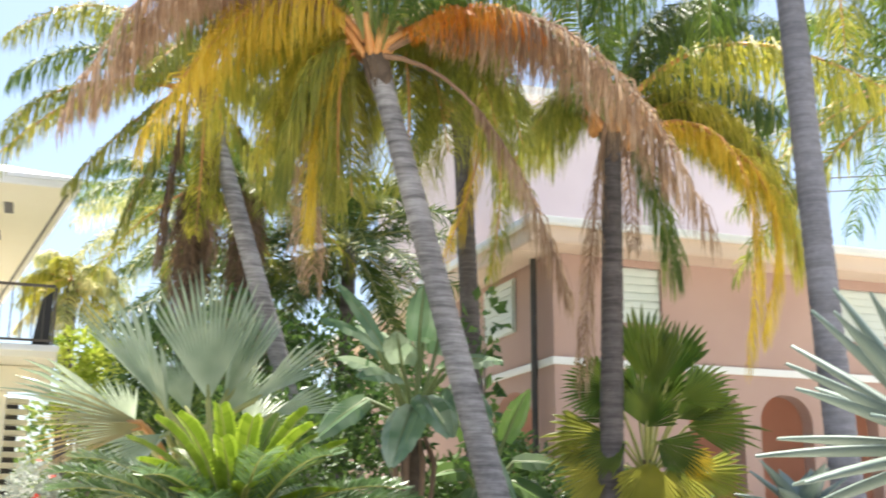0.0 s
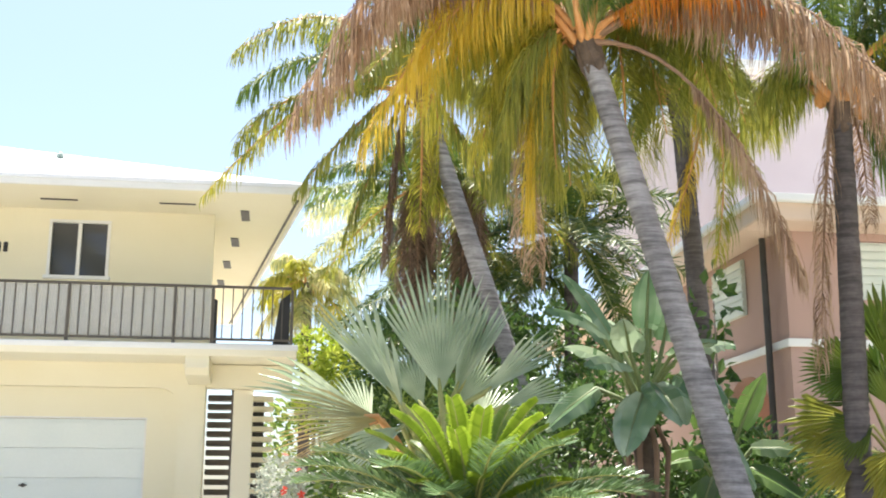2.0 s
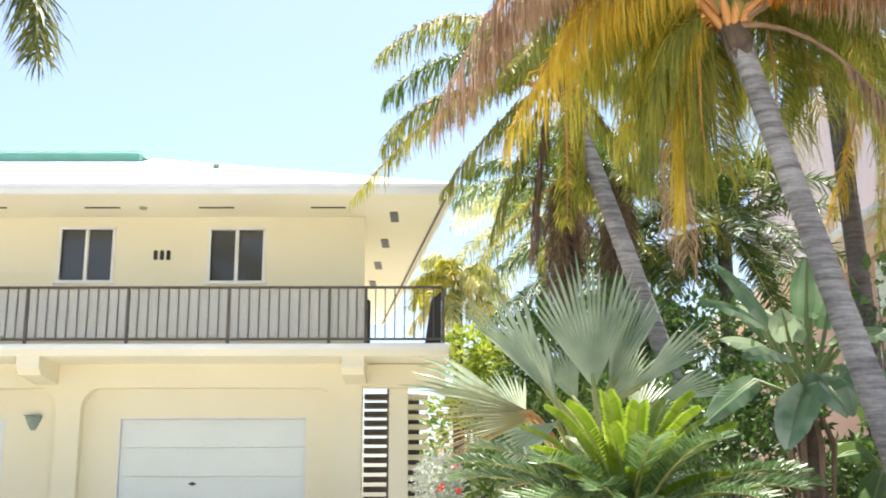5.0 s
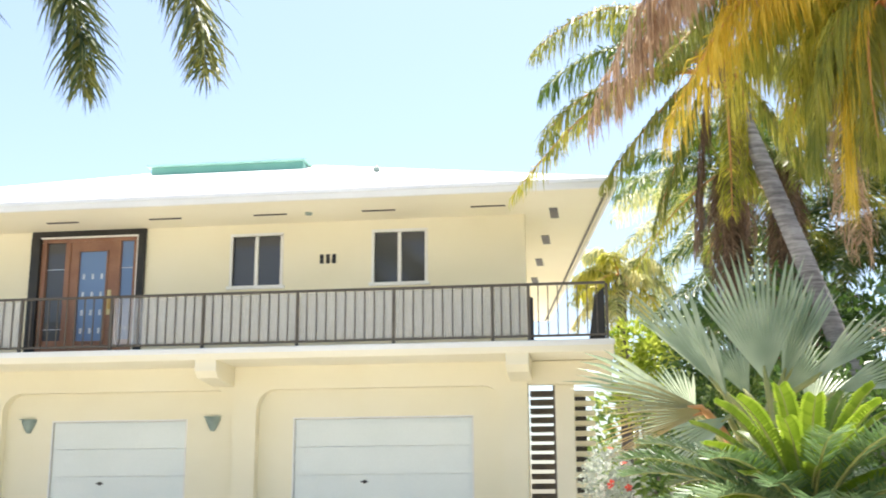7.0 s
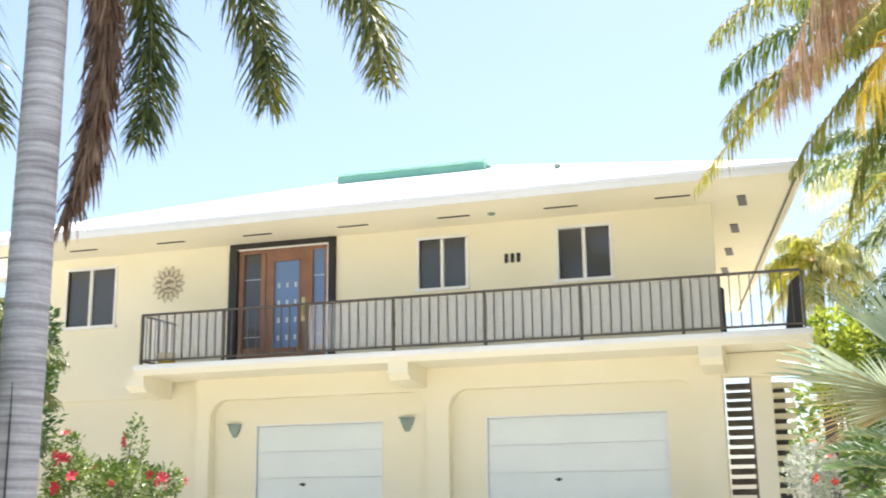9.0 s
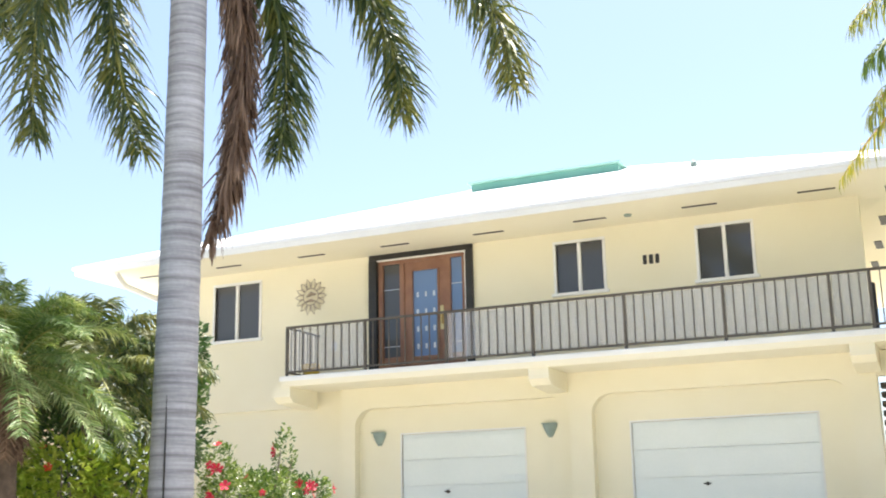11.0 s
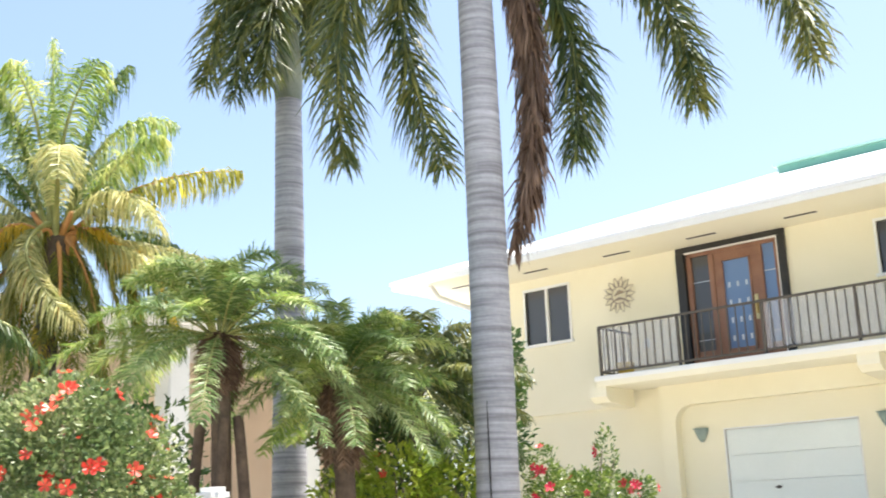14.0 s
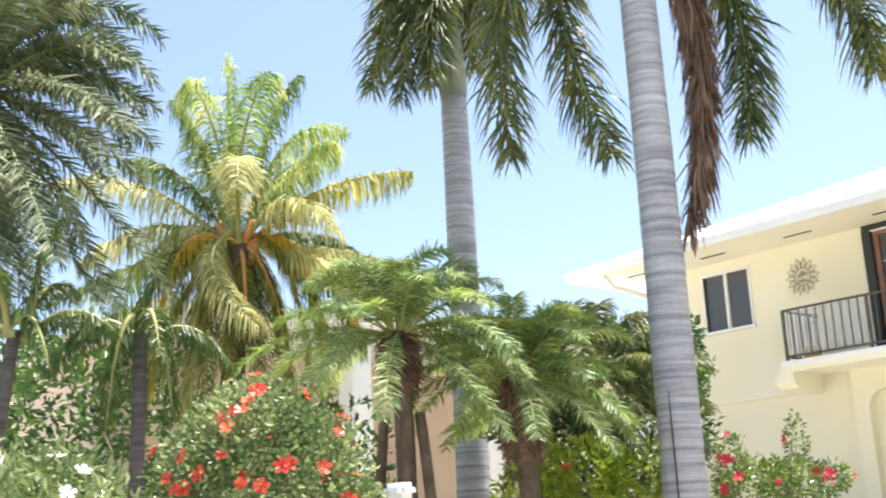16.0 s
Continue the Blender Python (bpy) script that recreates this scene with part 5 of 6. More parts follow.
for x, y, lean in ((0.32, 0.12, 0.1), (-0.3, -0.18, -0.08), (0.12, -0.3, 0.16)):
    ringed_trunk(clump, (x, y, 0), (x * 0.35 + lean, y * 0.35, 2.55), (x * 0.3, 0, 0), 0.06, 0.05, DATE_BARK, 0.1, flare=0.3, sides=10)
feather_palm("pygmy_palm", (-7.85, 7.75, land(0, 7.7)), (-7.86, 7.7, 2.95), "pygmy date palm with fine arching fronds", 42, 1.2, PYGMY, 12, 0.11, DATE_BARK, 130, 0.2, (-22, 86), 0.28, skirt(10, 0.8, 0.2, 5), 0.013)
feather_palm("feather_palm", (-8.5, 9.6, land(0, 9.6)), (-8.45, 9.45, 3.15), "dark green feather palm behind the pygmy palms", 32, 1.35, "royal", 13, 0.12, DATE_BARK, 90, 0.28, (-35, 80), 0.5, lw=0.02)

# palms in the back garden
def GREENS(el, rng):
    return "green" if el > 0 else "olive"
feather_palm("feather_palm", (3.2, 19.6, 0.7), (3.3, 19.5, 5.4), "dark green feather palm in the back garden", 26, 2.4, "fan", 21, 0.14, DARK_BARK, 80, 0.5, (-40, 70), 0.5, [(0.2*k - 0.5, -0.35, 0.15, 0.14*k - 0.35, -0.4, -2.4 - 0.15*(k % 3), "husk") for k in range(6)], 0.03)
feather_palm("feather_palm", (4.7, 18.4, 0.7), (4.8, 18.3, 6.2), "dark green feather palm in the back garden", 36, 2.2, "fan", 22, 0.14, DARK_BARK, 95, 0.42, (-45, 80), 0.25, lw=0.03)
feather_palm("shaggy_palm", (2.05, 16.9, 0.7), (1.97, 16.9, 6.5), "palm with a shaggy brown skirt of dead fronds", 14, 1.7, GREENS, 26, 0.15, DATE_BARK, 90, 0.4, (-20, 70), 0.6, skirt(9, 2.1, 0.26, 1), 0.022)
feather_palm("shaggy_palm", (2.75, 16.7, 0.7), (2.75, 16.7, 6.6), "palm with a shaggy brown skirt of dead fronds", 14, 1.7, GREENS, 27, 0.15, DATE_BARK, 90, 0.4, (-20, 70), 0.6, skirt(9, 2.4, 0.28, 2), 0.022)
feather_palm("feather_palm", (0.5, 25.5, 0.7), (0.5, 25.5, 6.7), "sunlit yellow-green feather palm behind the house", 18, 1.15, lambda el, rng: rng.choice(["pale", "pale", "yellow"]), 23, 0.13, DARK_BARK, 55, 0.55, (-60, 70), 0.8, lw=0.04)
feather_palm("feather_palm", (2.6, 27, 0.7), (2.6, 27, 8.6), "pale feather palm behind the house", 20, 3.0, lambda el, rng: rng.choice(["pale", "green"]), 24, 0.13, DARK_BARK, 55, 0.6, (-50, 60), 0.7, lw=0.04)
feather_palm("feather_palm", (12.6, 12.5, 0.6), (12.4, 12.6, 8.2), "green feather palm over the pink house", 26, 3.4, GREENS, 25, 0.13, COCO_BARK, 70, 0.7, (-35, 60), 0.7, lw=0.04)

# ---- silver fan palm ----
def silver_palm():
    o = Vector((1.25, 9.6, land(0, 9.6)))
    p = thing("silver_fan_palm", "silver-blue fan palm with broad pleated leaves", "palm tree", o)
    ringed_trunk(p, (0, 0, 0), (0, 0, 1.55), (0, 0, 0), 0.24, 0.2, DATE_BARK, 0.12)
    rows = [  # hub, heading of the leaf, facing, radius, spread, tint
        ((0.06, -0.25, 2.20), (-0.09, 0.0, 1), (-0.15, -1, 0.15), 1.16, 64, "silver"),
        ((-0.32, -0.35, 2.15), (-0.66, 0.0, 0.8), (0.75, -1, 0.2), 1.08, 46, "silver"),
        ((0.2, -0.1, 2.22), (0.3, 0.05, 0.95), (0.2, -1, 0.3), 0.98, 36, "silver"),
        ((-0.30, -0.7, 2.02), (-0.42, -0.3, 0.85), (1.0, -0.5, 0.3), 0.68, 26, "silver"),
        ((0.42, -0.2, 2.22), (0.82, 0.0, 0.62), (0.3, -1, 0.6), 0.84, 32, "silver"),
        ((0.27, 0.0, 2.30), (0.5, 0.05, 0.87), (-0.6, -1, 0.2), 0.86, 26, "silver"),
        ((-0.59, -0.3, 2.05), (-0.95, 0.0, 0.28), (-0.2, -1, 0.6), 0.95, 34, "silver"),
        ((-0.45, -0.6, 1.95), (-0.95, -0.1, -0.30), (-0.3, -1, 0.8), 0.92, 50, "rust"),
        ((-0.50, -0.65, 1.98), (-1, -0.15, 0.05), (0.3, -1, 0.6), 0.85, 36, "rust"),
        ((-0.30, -0.7, 1.9), (-0.7, -0.3, -0.5), (-0.2, -1, 0.6), 0.62, 46, "silver"),
        ((0.56, -0.3, 2.1), (0.97, -0.1, 0.25), (0.3, -1, 0.7), 0.62, 44, "silver"),
        ((0.0, 0.4, 2.15), (-0.4, 0.4, 0.7), (0.3, -1, 0.5), 0.8, 60, "silver"),
        ((0.33, 0.45, 2.15), (0.4, 0.4, 0.7), (0.3, -1, 0.5), 0.75, 60, "silver"),
        ((-0.45, 0.5, 2.0), (-0.6, 0.6, 0.5), (-0.4, 1, 0.3), 0.8, 80, "silver"),
        ((0.5, 0.5, 2.0), (0.6, 0.6, 0.4), (0.4, 1, 0.3), 0.8, 80, "silver"),
    ]
    for k, (h, w, n, r, s, tint) in enumerate(rows):
        hub, way = Vector(h), Vector(w).normalized()
        fan_leaf(p, hub - way * 0.55 if way.z > 0.6 else Vector((hub.x * 0.4, hub.y * 0.4, hub.z - 0.35)), hub, n, r, s, tint, max(8, int(s / (2.9 if tint == "rust" else 3.3))), 300 + k, 0.78 if tint == "rust" else 0.5, 0.3, 0.05, 0.024,
                 "orange-brown withering fan leaf" if tint == "rust" else "", way)
    return p
silver_palm()

# ---- cycad ----
def plush_leaf(parent, p0, p1, p2, half, rng):
    """A fresh cycad leaf: short leaflets set so close that they read as one folded blade with a toothed edge."""
    p0, p1, p2 = Vector(p0), Vector(p1), Vector(p2)
    flat = Vector((p2.x - p0.x, p2.y - p0.y, 0.001)).normalized()
    side = flat.cross(Vector((0, 0, 1))).normalized()
    v, f = [], []
    n = 30
    for sgn in (-1, 1):
        for k in range(n):
            t = 0.1 + 0.9 * k / n
            c, d = bezier(p0, p1, p2, t), bezier(p0, p1, p2, min(1.0, t + 0.045))
            tan = (d - c).normalized()
            up = side.cross(tan)
            w = half * (0.35 + 0.65 * min(1, 4.0 * (t - 0.08))) * (1 if t < 0.8 else max(0.45, 1 - 2.6 * (t - 0.8) ** 1.2)) * rng.uniform(0.93, 1.05)
            o = len(v)
            out = side * sgn * w
            v += [c, d, d + out * 0.6 + tan * 0.02 + up * w * 0.35, c + out * 0.6 + tan * 0.012 + up * w * 0.35, c + out + tan * (0.024 + rng.uniform(0, 0.008)) + up * w * 0.42]
            f += [(o, o + 1, o + 2, o + 3), (o + 3, o + 2, o + 4)]
    ob = link("leaf", v, f, LEAF["sprout"], parent)
    v, f = tube([bezier(p0, p1, p2, k / 6) for k in range(7)], [0.014 - 0.0018 * k for k in range(7)], 6)
    link("leaf_stalk", v, f, PETIOLE_GREEN, ob, smooth=True)
    return ob


def cycad():
    o = Vector((1.29, 7.69, land(0, 7.7)))
    p = thing("cycad", "sago cycad with fresh lime-green leaves at its heart", "cycad", o)
    v, f = tube([(0, 0, -0.1), (0, 0, 0.7), (0, 0, 1.45)], [0.22, 0.24, 0.18], 14)
    link("trunk", v, f, DATE_BARK, p, smooth=True)
    rng = random.Random(5)
    t = Vector((0, 0, 1.36))
    for k in range(46):
        az, el = 2.399 * k, radians(-16 + 45 * (k / 46) + rng.uniform(-6, 6))
        s = rng.uniform(1.0, 1.3)
        u = Vector((math.cos(az), math.sin(az), 0))
        frond(p, t + u * 0.1, t + (u * math.cos(el) + Vector((0, 0, math.sin(el) + 0.25))) * s * 0.6, t + u * s * (0.25 + 0.75 * math.cos(el)) + Vector((0, 0, s * (math.sin(el) - 0.05))),
              "cycad", 95, 0.18, 0.016, 0.05, 42, 0.35, 0.012, 700 + k, 0.12, 0.2, "leaf")
    for k in range(36):
        az, el = 2.399 * k + 0.4, radians(2 + 66 * (k / 36) + rng.uniform(-7, 7))
        s = rng.uniform(0.78, 0.98)
        u = Vector((math.cos(az), math.sin(az), 0))
        plush_leaf(p, t + u * 0.06, t + (u * math.cos(el) * 0.8 + Vector((0, 0, math.sin(el) + 0.25))) * s * 0.6, t + u * s * math.cos(el) + Vector((0, 0, s * math.sin(el))), rng.uniform(0.08, 0.1), rng)
    return p
cycad()

# ---- bird of paradise tree ----
def paddle(parent, root, hub, tip, width, seed, tint="paddle", torn=0.5):
    root, hub, tip = Vector(root), Vector(hub), Vector(tip)
    rng = random.Random(seed)
    axis = tip - hub
    side = axis.cross(Vector((rng.uniform(-0.4, 0.4), -0.5, 0.8))).normalized()
    nrm = side.cross(axis).normalized()
    v, f = [], []
    n = 14
    for sgn in (-1, 1):
        last = None
        for k in range(n):
            if rng.random() < torn * 0.22:
                last = None
            for t in ((k / n, (k + 1) / n) if last is None else ((k + 1) / n,)):
                w = width * math.sin(math.pi * (0.06 + 0.93 * t) ** 0.75) ** 0.6 / 2
                c = hub + axis * t - Vector((0, 0, 1)) * 0.18 * axis.length * t * t
                v += [c, c + side * sgn * w * 0.55 + nrm * w * 0.25, c + side * sgn * w + nrm * w * 0.05 - Vector((0, 0, rng.uniform(0, 0.03)))]
            last = o = len(v) - 6
            f += [(o, o + 1, o + 4, o + 3), (o + 1, o + 2, o + 5, o + 4)]
    ob = link("leaf", v, f, LEAF[tint], parent)
    pts = [root, (root + hub) / 2 + Vector((0, 0, 0.05)), hub, hub + axis * 0.5 - Vector((0, 0, 0.045 * axis.length)), hub + axis * 0.95 - Vector((0, 0, 0.165 * axis.length))]
    v, f = tube(pts, [0.035, 0.026, 0.02, 0.013, 0.005], 7)
    link("leaf_stalk", v, f, PETIOLE_DARK, ob, smooth=True)
    return ob
def paddle_plant(base, height, rows, label, seed, tint="paddle"):
    p = thing("bird_of_paradise_tree", label, "plant", base)
    rng = random.Random(seed)
    v, f = tube([(0, 0, -0.1), (0.02, 0, height * 0.5), (-0.05, 0, height)], [0.14, 0.12, 0.1], 10)
    link("trunk", v, f, DATE_BARK, p, smooth=True)
    for k, (hx, hy, hz, tx, ty, tz, w) in enumerate(rows):
        paddle(p, (0, 0, height - 0.1 + 0.02 * k), (hx, hy, hz), (tx, ty, tz), w, seed + k, tint)
    for k in range(8):
        a = 0.8 * k
        v, f = tube([(0.1 * math.cos(a), 0.1 * math.sin(a), height), (0.2 * math.cos(a), 0.2 * math.sin(a), height - 0.25), (0.17 * math.cos(a), 0.17 * math.sin(a), height - 0.6), (0.14 * math.cos(a), 0.14 * math.sin(a), height - 0.9)], [0.022, 0.03, 0.02, 0.006], 5)
        link("dry_sheath", v, f, LEAF["husk"], p)
    return p
paddle_plant((3.4, 10.35, land(0, 10.4)), 1.95, [
    (-0.35, -0.1, 2.75, -0.85, -0.25, 3.48, 0.30), (0.0, -0.1, 2.85, 0.0, -0.25, 3.5, 0.30), (-0.45, -0.2, 2.75, -1.05, -0.4, 3.08, 0.28),
    (0.2, 0, 2.75, 0.3, -0.1, 3.35, 0.30), (-0.3, -0.3, 2.45, -0.75, -0.7, 2.5, 0.40), (0.25, -0.2, 2.4, 0.6, -0.5, 2.2, 0.42), (0.35, 0.1, 2.3, 0.85, 0.1, 2.2, 0.4),
    (-0.45, 0.1, 2.3, -0.95, 0.1, 2.0, 0.4), (0.0, -0.3, 2.3, 0.05, -0.85, 2.0, 0.42), (-0.15, 0.2, 2.7, -0.45, 0.5, 3.2, 0.30), (0.5, -0.1, 2.05, 0.95, -0.2, 1.5, 0.38), (-0.2, -0.2, 2.6, -0.35, -0.5, 2.95, 0.34), (0.15, -0.3, 2.55, 0.45, -0.7, 2.75, 0.36), (-0.3, 0.0, 2.5, -0.8, -0.1, 2.75, 0.34), (0.3, -0.2, 2.6, 0.75, -0.4, 2.75, 0.34), (-0.15, -0.4, 2.2, -0.5, -0.9, 1.75, 0.4), (0.1, 0.1, 2.8, 0.15, 0.2, 3.3, 0.3)],
    "bird of paradise tree with grey-green paddle leaves", 40)

paddle_plant((4.35, 11.0, land(0, 11)), 1.3, [
    (0.15, -0.2, 1.9, 0.35, -0.4, 2.55, 0.30), (0.3, -0.1, 1.7, 0.8, -0.3, 1.75, 0.34), (-0.2, -0.1, 1.9, -0.3, -0.3, 2.6, 0.3), (0.25, -0.2, 1.5, 0.7, -0.5, 1.25, 0.34),
    (-0.3, -0.2, 1.6, -0.7, -0.4, 1.6, 0.34), (0.0, 0.2, 1.9, 0.1, 0.4, 2.5, 0.3), (-0.2, -0.3, 1.4, -0.5, -0.7, 1.1, 0.34)], "young bird of paradise plant with dark paddle leaves", 70, "dark")

# ---- green fan palm before the pink house ----
def green_fan():
    o = Vector((5.92, 10.4, land(0, 10.4)))
    p = thing("green_fan_palm", "green fan palm with pleated round leaves, lower ones yellow", "palm tree", o)
    ringed_trunk(p, (0, 0, 0), (0, 0, 1.8), (0, 0, 0), 0.1, 0.09, DATE_BARK, 0.1)
    rows = [  # across, up, heading across and up, nearness, radius, spread, tint
        (-0.02, 2.60, 0.07, 1.0, 0.1, 0.85, 70, "fan"), (0.22, 2.54, 0.36, 0.93, 0.15, 0.78, 56, "fan"), (0.34, 2.36, 0.9, 0.4, 0.35, 0.58, 90, "green"), (0.40, 2.11, 1.0, 0.02, 0.3, 0.70, 80, "fan"),
        (-0.31, 2.48, -1.0, 0.12, 0.35, 0.55, 120, "green"), (-0.37, 2.05, -1.0, -0.15, 0.3, 0.70, 76, "olive"), (-0.31, 1.74, -0.9, -0.35, 0.4, 0.66, 90, "olive"), (0.04, 1.75, -0.2, -0.9, 0.5, 0.60, 120, "olive"),
        (0.34, 1.86, 0.75, -0.6, 0.45, 0.36, 90, "gold"), (0.40, 1.68, 0.97, -0.2, 0.3, 0.62, 80, "olive"), (0.1, 2.45, 0.2, 0.95, 0.3, 0.75, 60, "fan"), (-0.2, 2.2, -0.8, 0.5, 0.2, 0.6, 90, "fan"), (0.3, 2.2, 0.85, 0.45, 0.2, 0.65, 80, "fan"), (0.1, 1.95, 0.5, -0.3, 0.5, 0.5, 100, "fan"), (-0.2, 1.95, -0.6, -0.3, 0.5, 0.5, 100, "fan"), (0.04, 2.24, -0.3, 0.95, -0.2, 0.62, 110, "fan"), (-0.08, 2.36, -0.7, 0.7, -0.15, 0.62, 80, "fan"),
        (0.1, 2.3, 0.6, 0.7, -0.3, 0.7, 90, "fan"), (0.2, 1.75, 0.5, -0.75, 0.2, 0.6, 90, "olive"), (-0.15, 1.6, -0.5, -0.8, 0.2, 0.6, 90, "olive"), (0.0, 2.1, 0.1, 0.4, 0.45, 0.5, 130, "fan")]
    across, near = Vector((0.87, -0.49, 0)), Vector((-0.49, -0.87, 0))
    for k, (x, z, wx, wz, n, r, s, tint) in enumerate(rows):
        way = (across * wx + Vector((0, 0, wz)) + near * 0.15).normalized()
        face = near + Vector((0, 0, 0.35)) + across * (0.4 if k % 2 else -0.3)
        fan_leaf(p, (0, 0, 1.6), across * x + near * n + Vector((0, 0, z)), face, r, s, tint, max(10, int(s / 5.5)), 400 + k, 0.32, 0.3, 0.1, 0.014, "", way)
green_fan()

# ---- agave ----
def agave(at, label, rise, count, reach, broad, seed):
    p = thing("agave", label, "agave", at)
    v, f = tube([(0, 0, -0.05), (0, 0, rise * 0.5), (0, 0, rise + 0.1)], [0.16, 0.18, 0.1], 12)
    link("trunk", v, f, DATE_BARK, p, smooth=True)
    rng = random.Random(seed)
    for k in range(count):
        az, el = 2.399 * k, radians(-14 + 80 * k / count + rng.uniform(-5, 5))
        s = reach * rng.uniform(0.85, 1.08)
        u = Vector((math.cos(az), math.sin(az), 0))
        way = u * math.cos(el) + Vector((0, 0, math.sin(el)))
        sd = Vector((-u.y, u.x, 0))
        nr = way.cross(sd)
        v, f = [], []
        for t, w in ((0, 0.045), (0.1, 0.056), (0.22, 0.062), (0.36, 0.064), (0.5, 0.06), (0.64, 0.05), (0.78, 0.034), (0.9, 0.016), (0.99, 0.003)):
            c = Vector((0, 0, rise)) + way * s * t + Vector((0, 0, -0.08 * t * t))
            v += [c - sd * w * broad, c - nr * w * 0.55, c + sd * w * broad, c + nr * 0.012]
        for i in range(8):
            for j in range(4):
                f.append((4 * i + j, 4 * i + (j + 1) % 4, 4 * i + 4 + (j + 1) % 4, 4 * i + 4 + j))
        link("leaf", v, f, LEAF["agave"], p, smooth=True)
agave((3.2, 3.34, land(0, 3.4)), "large blue-grey agave with stiff pointed leaves", 1.8, 40, 0.82, 0.85, 2)
agave((5.12, 6.85, land(0, 6.8)), "smaller grey agave with short broad leaves", 1.62, 20, 0.5, 1.3, 3)

# ---- shrubs ----
bush("hibiscus_bush", "rounded hibiscus bush with red open flowers", (-4.95, 3.05, 0.0), [(-4.95, 3.05, 1.72, 0.42, 0.46, 0.52), (-4.80, 3.26, 1.66, 0.27, 0.32, 0.46), (-5.08, 2.82, 1.68, 0.27, 0.32, 0.46), (-4.96, 3.02, 2.08, 0.26, 0.28, 0.22), (-4.72, 3.38, 1.4, 0.26, 0.26, 0.4)],
     15000, 0.037, "hib", 51, slim=0.6, stems=10, flowers=46, petal=RED, fsize=0.038, front=(0.7, -0.3, 1.1))
bush("oleander_bush", "grey-green oleander bush with white blossoms", (-5.3, 2.0, 0.0), [(-5.2, 2.1, 1.5, 0.4, 0.4, 0.4), (-5.4, 1.7, 1.5, 0.45, 0.45, 0.5), (-5.1, 2.35, 1.35, 0.4, 0.35, 0.4), (-5.5, 2.2, 1.75, 0.25, 0.3, 0.25)],
     4200, 0.075, "hib", 52, slim=0.3, stems=9, flowers=16, petal=WHITE_PETAL, fsize=0.045, front=(0.6, -0.2, 0.2))
bush("bougainvillea", "bougainvillea with crimson bracts on arching shoots", (-7.35, 10.75, land(0, 10.7)), [(-7.4, 10.75, 1.7, 0.5, 0.5, 0.42), (-7.05, 10.9, 1.8, 0.4, 0.4, 0.3), (-7.6, 10.6, 2.05, 0.2, 0.2, 0.35), (-7.0, 11.0, 2.25, 0.12, 0.12, 0.3), (-6.7, 11.1, 1.85, 0.22, 0.22, 0.16)],
     4200, 0.06, "bush", 53, stems=9, flowers=18, petal=MAGENTA, fsize=0.055, front=(0.4, -0.6, 0.2))
bush("croton_bush", "lime-yellow croton bush beside the palms", (-8.35, 9.3, land(0, 9.3)), [(-8.2, 8.9, 1.95, 0.5, 0.45, 0.42), (-7.8, 9.3, 1.9, 0.45, 0.45, 0.42), (-8.6, 8.6, 1.75, 0.45, 0.45, 0.45)], 2000, 0.11, "lime", 54, flowers=4, petal=RED, front=(0.5, -0.5, 0.2))
bush("broadleaf_tree", "dark green broadleaf tree beside the house", (-9.3, 10.6, land(0, 10.6)), [(-9.3, 10.5, 3.2, 0.75, 0.8, 0.7), (-9.0, 10.9, 2.6, 0.8, 0.8, 0.8), (-9.6, 10.2, 2.5, 0.8, 0.8, 0.8), (-8.8, 11.2, 3.3, 0.5, 0.5, 0.6), (-8.75, 11.3, 3.75, 0.35, 0.35, 0.3), (-10.0, 9.9, 3.0, 0.6, 0.6, 0.6)],
     11000, 0.10, "dark", 55, "tree", slim=0.5, stems=12)
bush("yellow_shrub", "lime-yellow shrub at the house corner", (0.7, 19.6, 0.7), [(0.6, 19.6, 4.3, 0.45, 0.4, 0.35), (1.0, 19.4, 4.1, 0.4, 0.4, 0.35), (0.75, 19.6, 3.4, 0.5, 0.4, 0.5)], 1500, 0.16, "lime", 56, slim=0.35)
bush("garden_shrub", "mixed green shrub behind the silver palm", (0.5, 14.5, 0.7), [(0.9, 14.3, 1.9, 0.5, 0.5, 0.6), (1.6, 14.2, 2.4, 0.7, 0.5, 0.9), (2.4, 14.0, 2.4, 0.7, 0.5, 1.0)], 2600, 0.13, "bush", 57)
bush("grey_shrub", "silvery grey shrub near the stairs", (0.15, 15.2, 0.7), [(0.05, 15.2, 1.9, 0.35, 0.3, 0.4), (0.3, 15.0, 1.7, 0.3, 0.3, 0.4)], 2200, 0.06, "silk", 58, flowers=5, petal=RED)
bush("dark_tree", "deep green tree mass in the back garden", (3.4, 21.5, 0.7), [(2.2, 21.5, 4.2, 1.2, 1.0, 1.2), (3.6, 21.0, 4.2, 1.2, 1.0, 1.2), (3.0, 21.0, 2.6, 1.5, 1.0, 1.4), (4.6, 20.5, 2.6, 1.1, 1.0, 1.3)], 4500, 0.2, "dark", 59, "tree", stems=14)
bush("wall_shrub", "dark shrub growing before the pink wall", (6.6, 14.6, 0.7), [(6.2, 14.6, 1.8, 0.6, 0.5, 0.8), (7.0, 14.4, 1.7, 0.6, 0.5, 0.7), (5.7, 13.8, 2.0, 0.45, 0.4, 0.9), (7.6, 14.2, 1.6, 0.5, 0.5, 0.7), (6.9, 13.2, 1.5, 0.6, 0.5, 0.8), (7.9, 13.0, 1.4, 0.5, 0.5, 0.7), (5.0, 13.4, 1.6, 0.5, 0.4, 0.8), (5.6, 13.2, 1.4, 0.5, 0.4, 0.7)], 8500, 0.12, "dark", 67, stems=8)
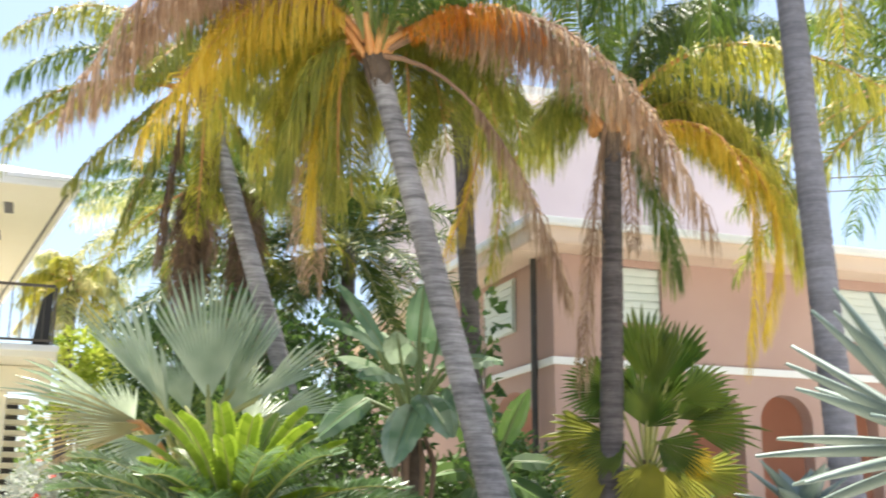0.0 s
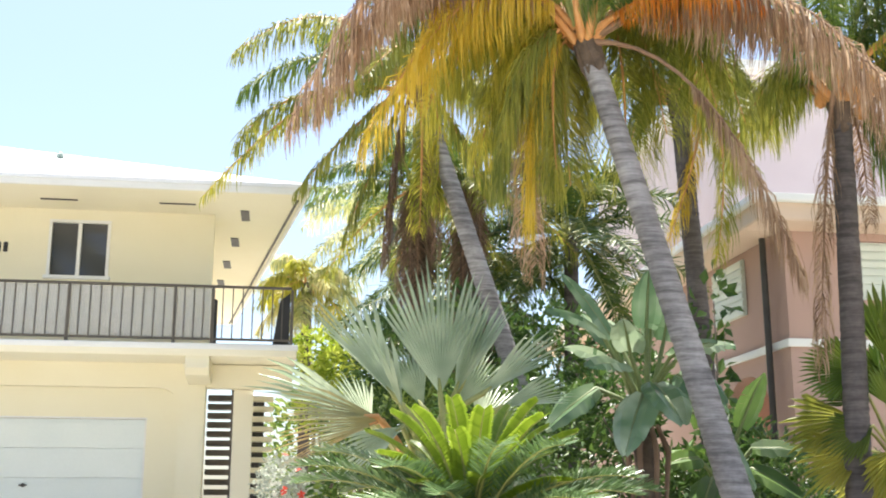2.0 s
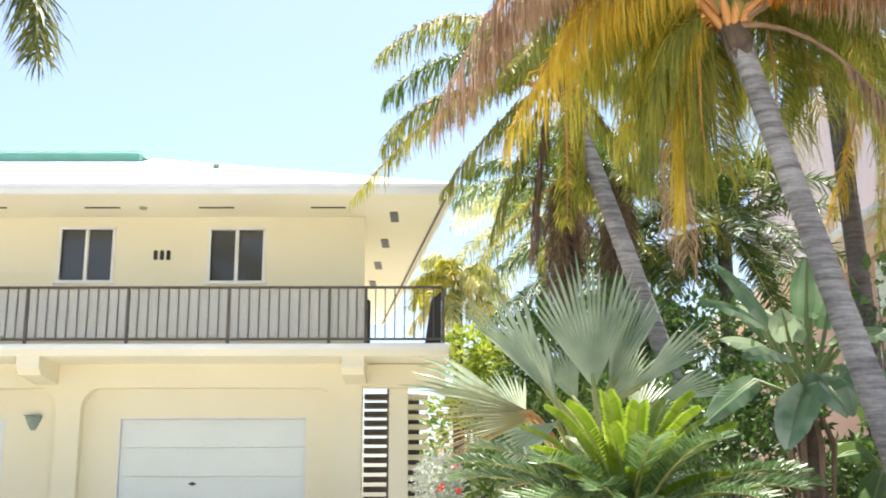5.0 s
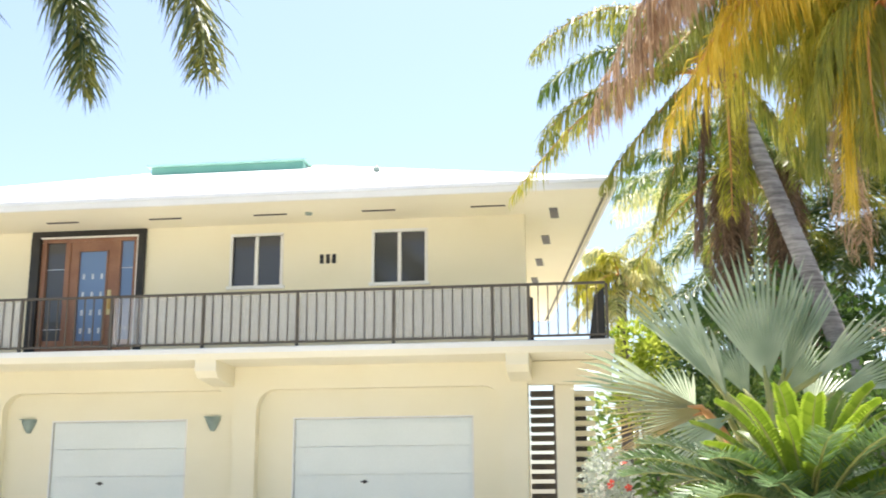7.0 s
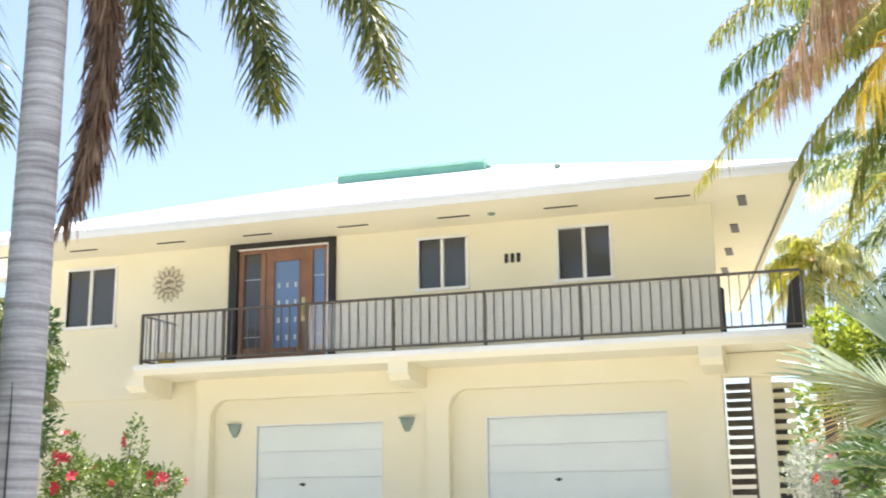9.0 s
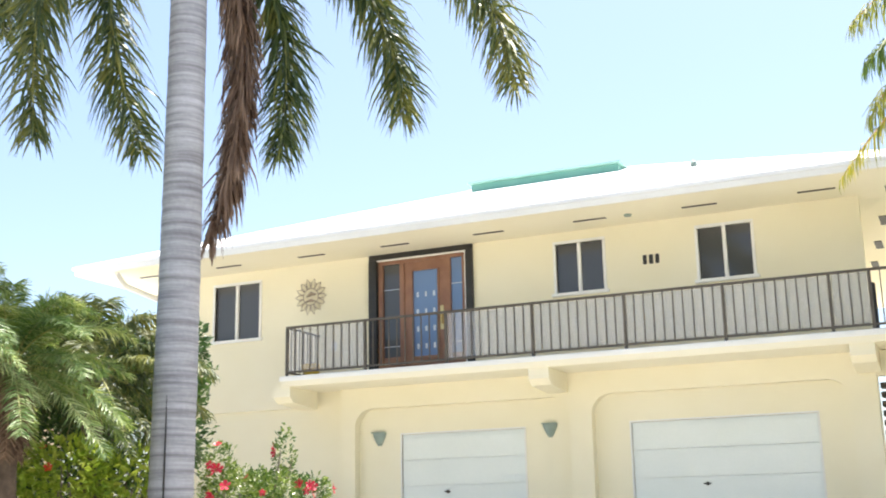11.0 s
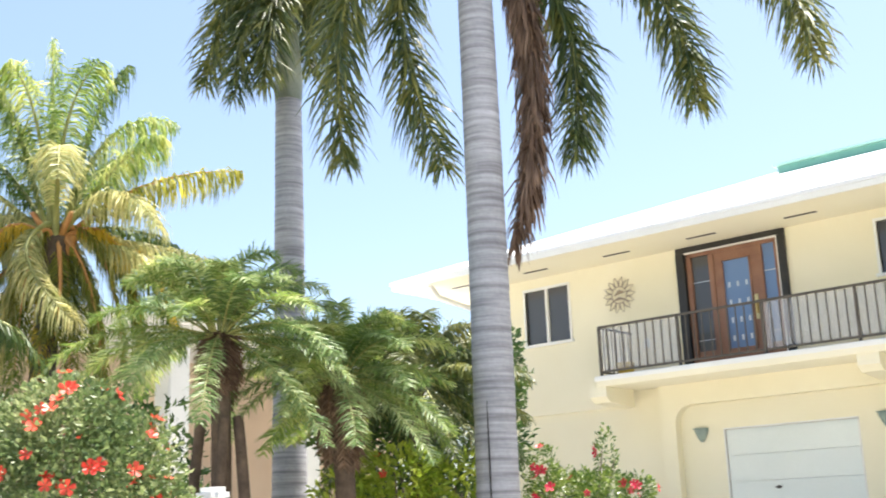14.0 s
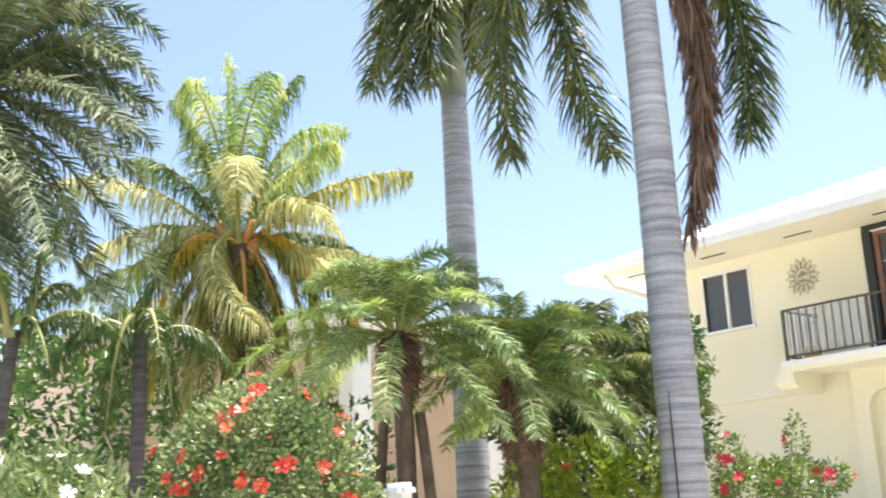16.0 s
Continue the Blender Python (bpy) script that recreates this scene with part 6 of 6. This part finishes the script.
bush("dark_shrub", "dense dark green shrubs under the palms", (2.6, 15.2, 0.7), [(1.6, 15.6, 3.6, 0.7, 0.5, 0.7), (2.6, 15.3, 3.8, 0.8, 0.5, 0.8), (3.6, 15.0, 3.6, 0.8, 0.5, 0.8), (4.4, 14.6, 3.2, 0.7, 0.5, 0.8), (3.0, 15.0, 2.6, 1.2, 0.5, 0.9), (1.4, 15.4, 2.6, 0.8, 0.5, 0.8)], 7000, 0.13, "dark", 66, stems=12)
bush("vine_bush", "leafy creeper bush under the coconut palms", (4.2, 11.6, land(0, 11.6)), [(4.0, 11.6, 1.6, 0.6, 0.5, 0.6), (4.6, 11.6, 1.7, 0.6, 0.5, 0.7), (3.0, 11.8, 2.0, 0.7, 0.5, 0.9), (2.3, 12.2, 2.2, 0.8, 0.5, 0.9), (5.2, 11.9, 1.8, 0.6, 0.5, 0.7), (3.6, 11.9, 2.6, 0.5, 0.4, 0.5)], 6000, 0.11, "dark", 60)
bush("vine", "broad-leaved vine climbing the dark palm trunk", (5.1, 12.8, land(0, 12.8)), [(5.1, 12.9, 2.6, 0.25, 0.25, 0.9), (5.12, 12.9, 4.0, 0.22, 0.22, 0.5), (5.0, 12.8, 1.6, 0.3, 0.3, 0.6)], 260, 0.17, "dark", 61, "vine", slim=0.6, stems=3)
bush("far_shrub", "green shrubs between the neighbouring gardens", (-11.2, 6.2, 0.1), [(-11.2, 6.0, 1.6, 0.9, 0.9, 0.9), (-10.2, 7.0, 1.5, 0.8, 0.9, 0.8), (-12.5, 4.4, 1.7, 0.9, 1.0, 1.0), (-12.2, 5.0, 2.9, 0.7, 0.8, 0.8), (-13.4, 6.6, 2.7, 0.9, 1.0, 1.0), (-12.6, 8.6, 2.4, 0.9, 1.0, 1.0), (-11.6, 7.4, 2.0, 0.8, 0.8, 0.8), (-13.0, 3.4, 2.8, 0.8, 0.9, 0.9)], 6000, 0.14, "dark", 62)
bush("far_tree", "distant green tree beyond the neighbouring garden", (-19, 6, 0.0), [(-19, 5, 4.0, 1.8, 2.2, 1.8), (-18.5, 8, 3.6, 1.7, 2.2, 1.7), (-18, 2.5, 3.4, 1.7, 2.0, 1.8), (-18.5, 5, 2.0, 1.8, 3.0, 1.6)], 3800, 0.28, "dark", 63, "tree", stems=10)
bush("far_tree", "distant green tree beyond the house", (3, 33, 0.7), [(1.5, 33, 3.5, 2.0, 1.5, 2.0), (4.5, 33, 3.8, 2.2, 1.5, 2.2)], 2200, 0.32, "bush", 64, "tree", stems=10)

# ---- slim trunks, post and cables ----
coconut((-8.7, 2.75, 0.0), (-8.6, 3.1, 3.15), [(0.30, 0.30, 0.30, 0.60, 0.54, -0.06, "fan"), (-0.18, -0.30, 0.36, -0.36, -0.60, 0.00, "fan"), (0.18, -0.18, 0.48, 0.42, -0.42, 0.36, "fan"), (-0.12, 0.24, 0.54, -0.24, 0.54, 0.42, "fan"), (0.06, 0.12, 0.60, 0.12, 0.30, 0.90, "fan"), (0.24, 0.06, 0.18, 0.42, 0.12, -0.36, "fan")],
        (0.02, 0, 0), 0.07, 0.05, DARK_BARK, "young slim palm with a thin dark trunk", 80, 0.28, 0.014, seed=31, nuts=0, name="slim_palm", boots=0)
coconut((-9.05, 4.28, 0.0), (-9.02, 4.34, 3.3), [(0.24, 0.36, 0.24, 0.36, 0.72, -0.36, "fan"), (-0.12, -0.36, 0.30, -0.24, -0.72, -0.30, "fan"), (0.30, -0.06, 0.36, 0.60, -0.12, -0.30, "fan"), (-0.24, 0.18, 0.48, -0.48, 0.42, 0.12, "fan"), (0.18, 0.12, 0.12, 0.24, 0.18, -0.78, "fan"), (0.06, -0.24, 0.12, 0.12, -0.36, -0.90, "fan")],
        (0.02, 0, 0), 0.075, 0.06, DARK_BARK, "slim palm with a dark trunk and drooping fronds", 90, 0.34, 0.014, seed=32, nuts=0, name="slim_palm", boots=0)
post = thing("garden_post", "cream painted post with a pale rounded cap", "post", (-7.05, 5.55, land(0, 5.5)))
part("shaft", box(-0.11, 0.11, -0.07, 0.07, -0.05, 1.76, 0.02), STUCCO, post)
part("cap", box(-0.13, 0.13, -0.09, 0.09, 1.76, 1.88, 0.04), WHITE, post)
for k, dz in enumerate((0.0, 0.35)):
    v, f = tube([(6 + 2.2 * i, 30 - 1.35 * i, 9.9 + dz - 0.02 * i + 0.004 * (i - 5) ** 2) for i in range(11)], [0.018] * 11, 6)
    tagged(link("cable", v, f, BLACK_TRIM), "thin black overhead cable spanning between poles", "cable", "overhead cables")

# split in the bark of the royal palm
v, f = tube([(R1_BASE[0] + 0.1, R1_BASE[1] - 0.215, z) for z in (0.9, 1.6, 2.3, 2.72)], [0.006, 0.009, 0.008, 0.003], 6)
crack = link("bark_split", v, f, BLACK_TRIM)
crack.parent = bpy.data.objects["royal_palm"]
crack.matrix_parent_inverse = Matrix.Translation(-Vector(R1_BASE))
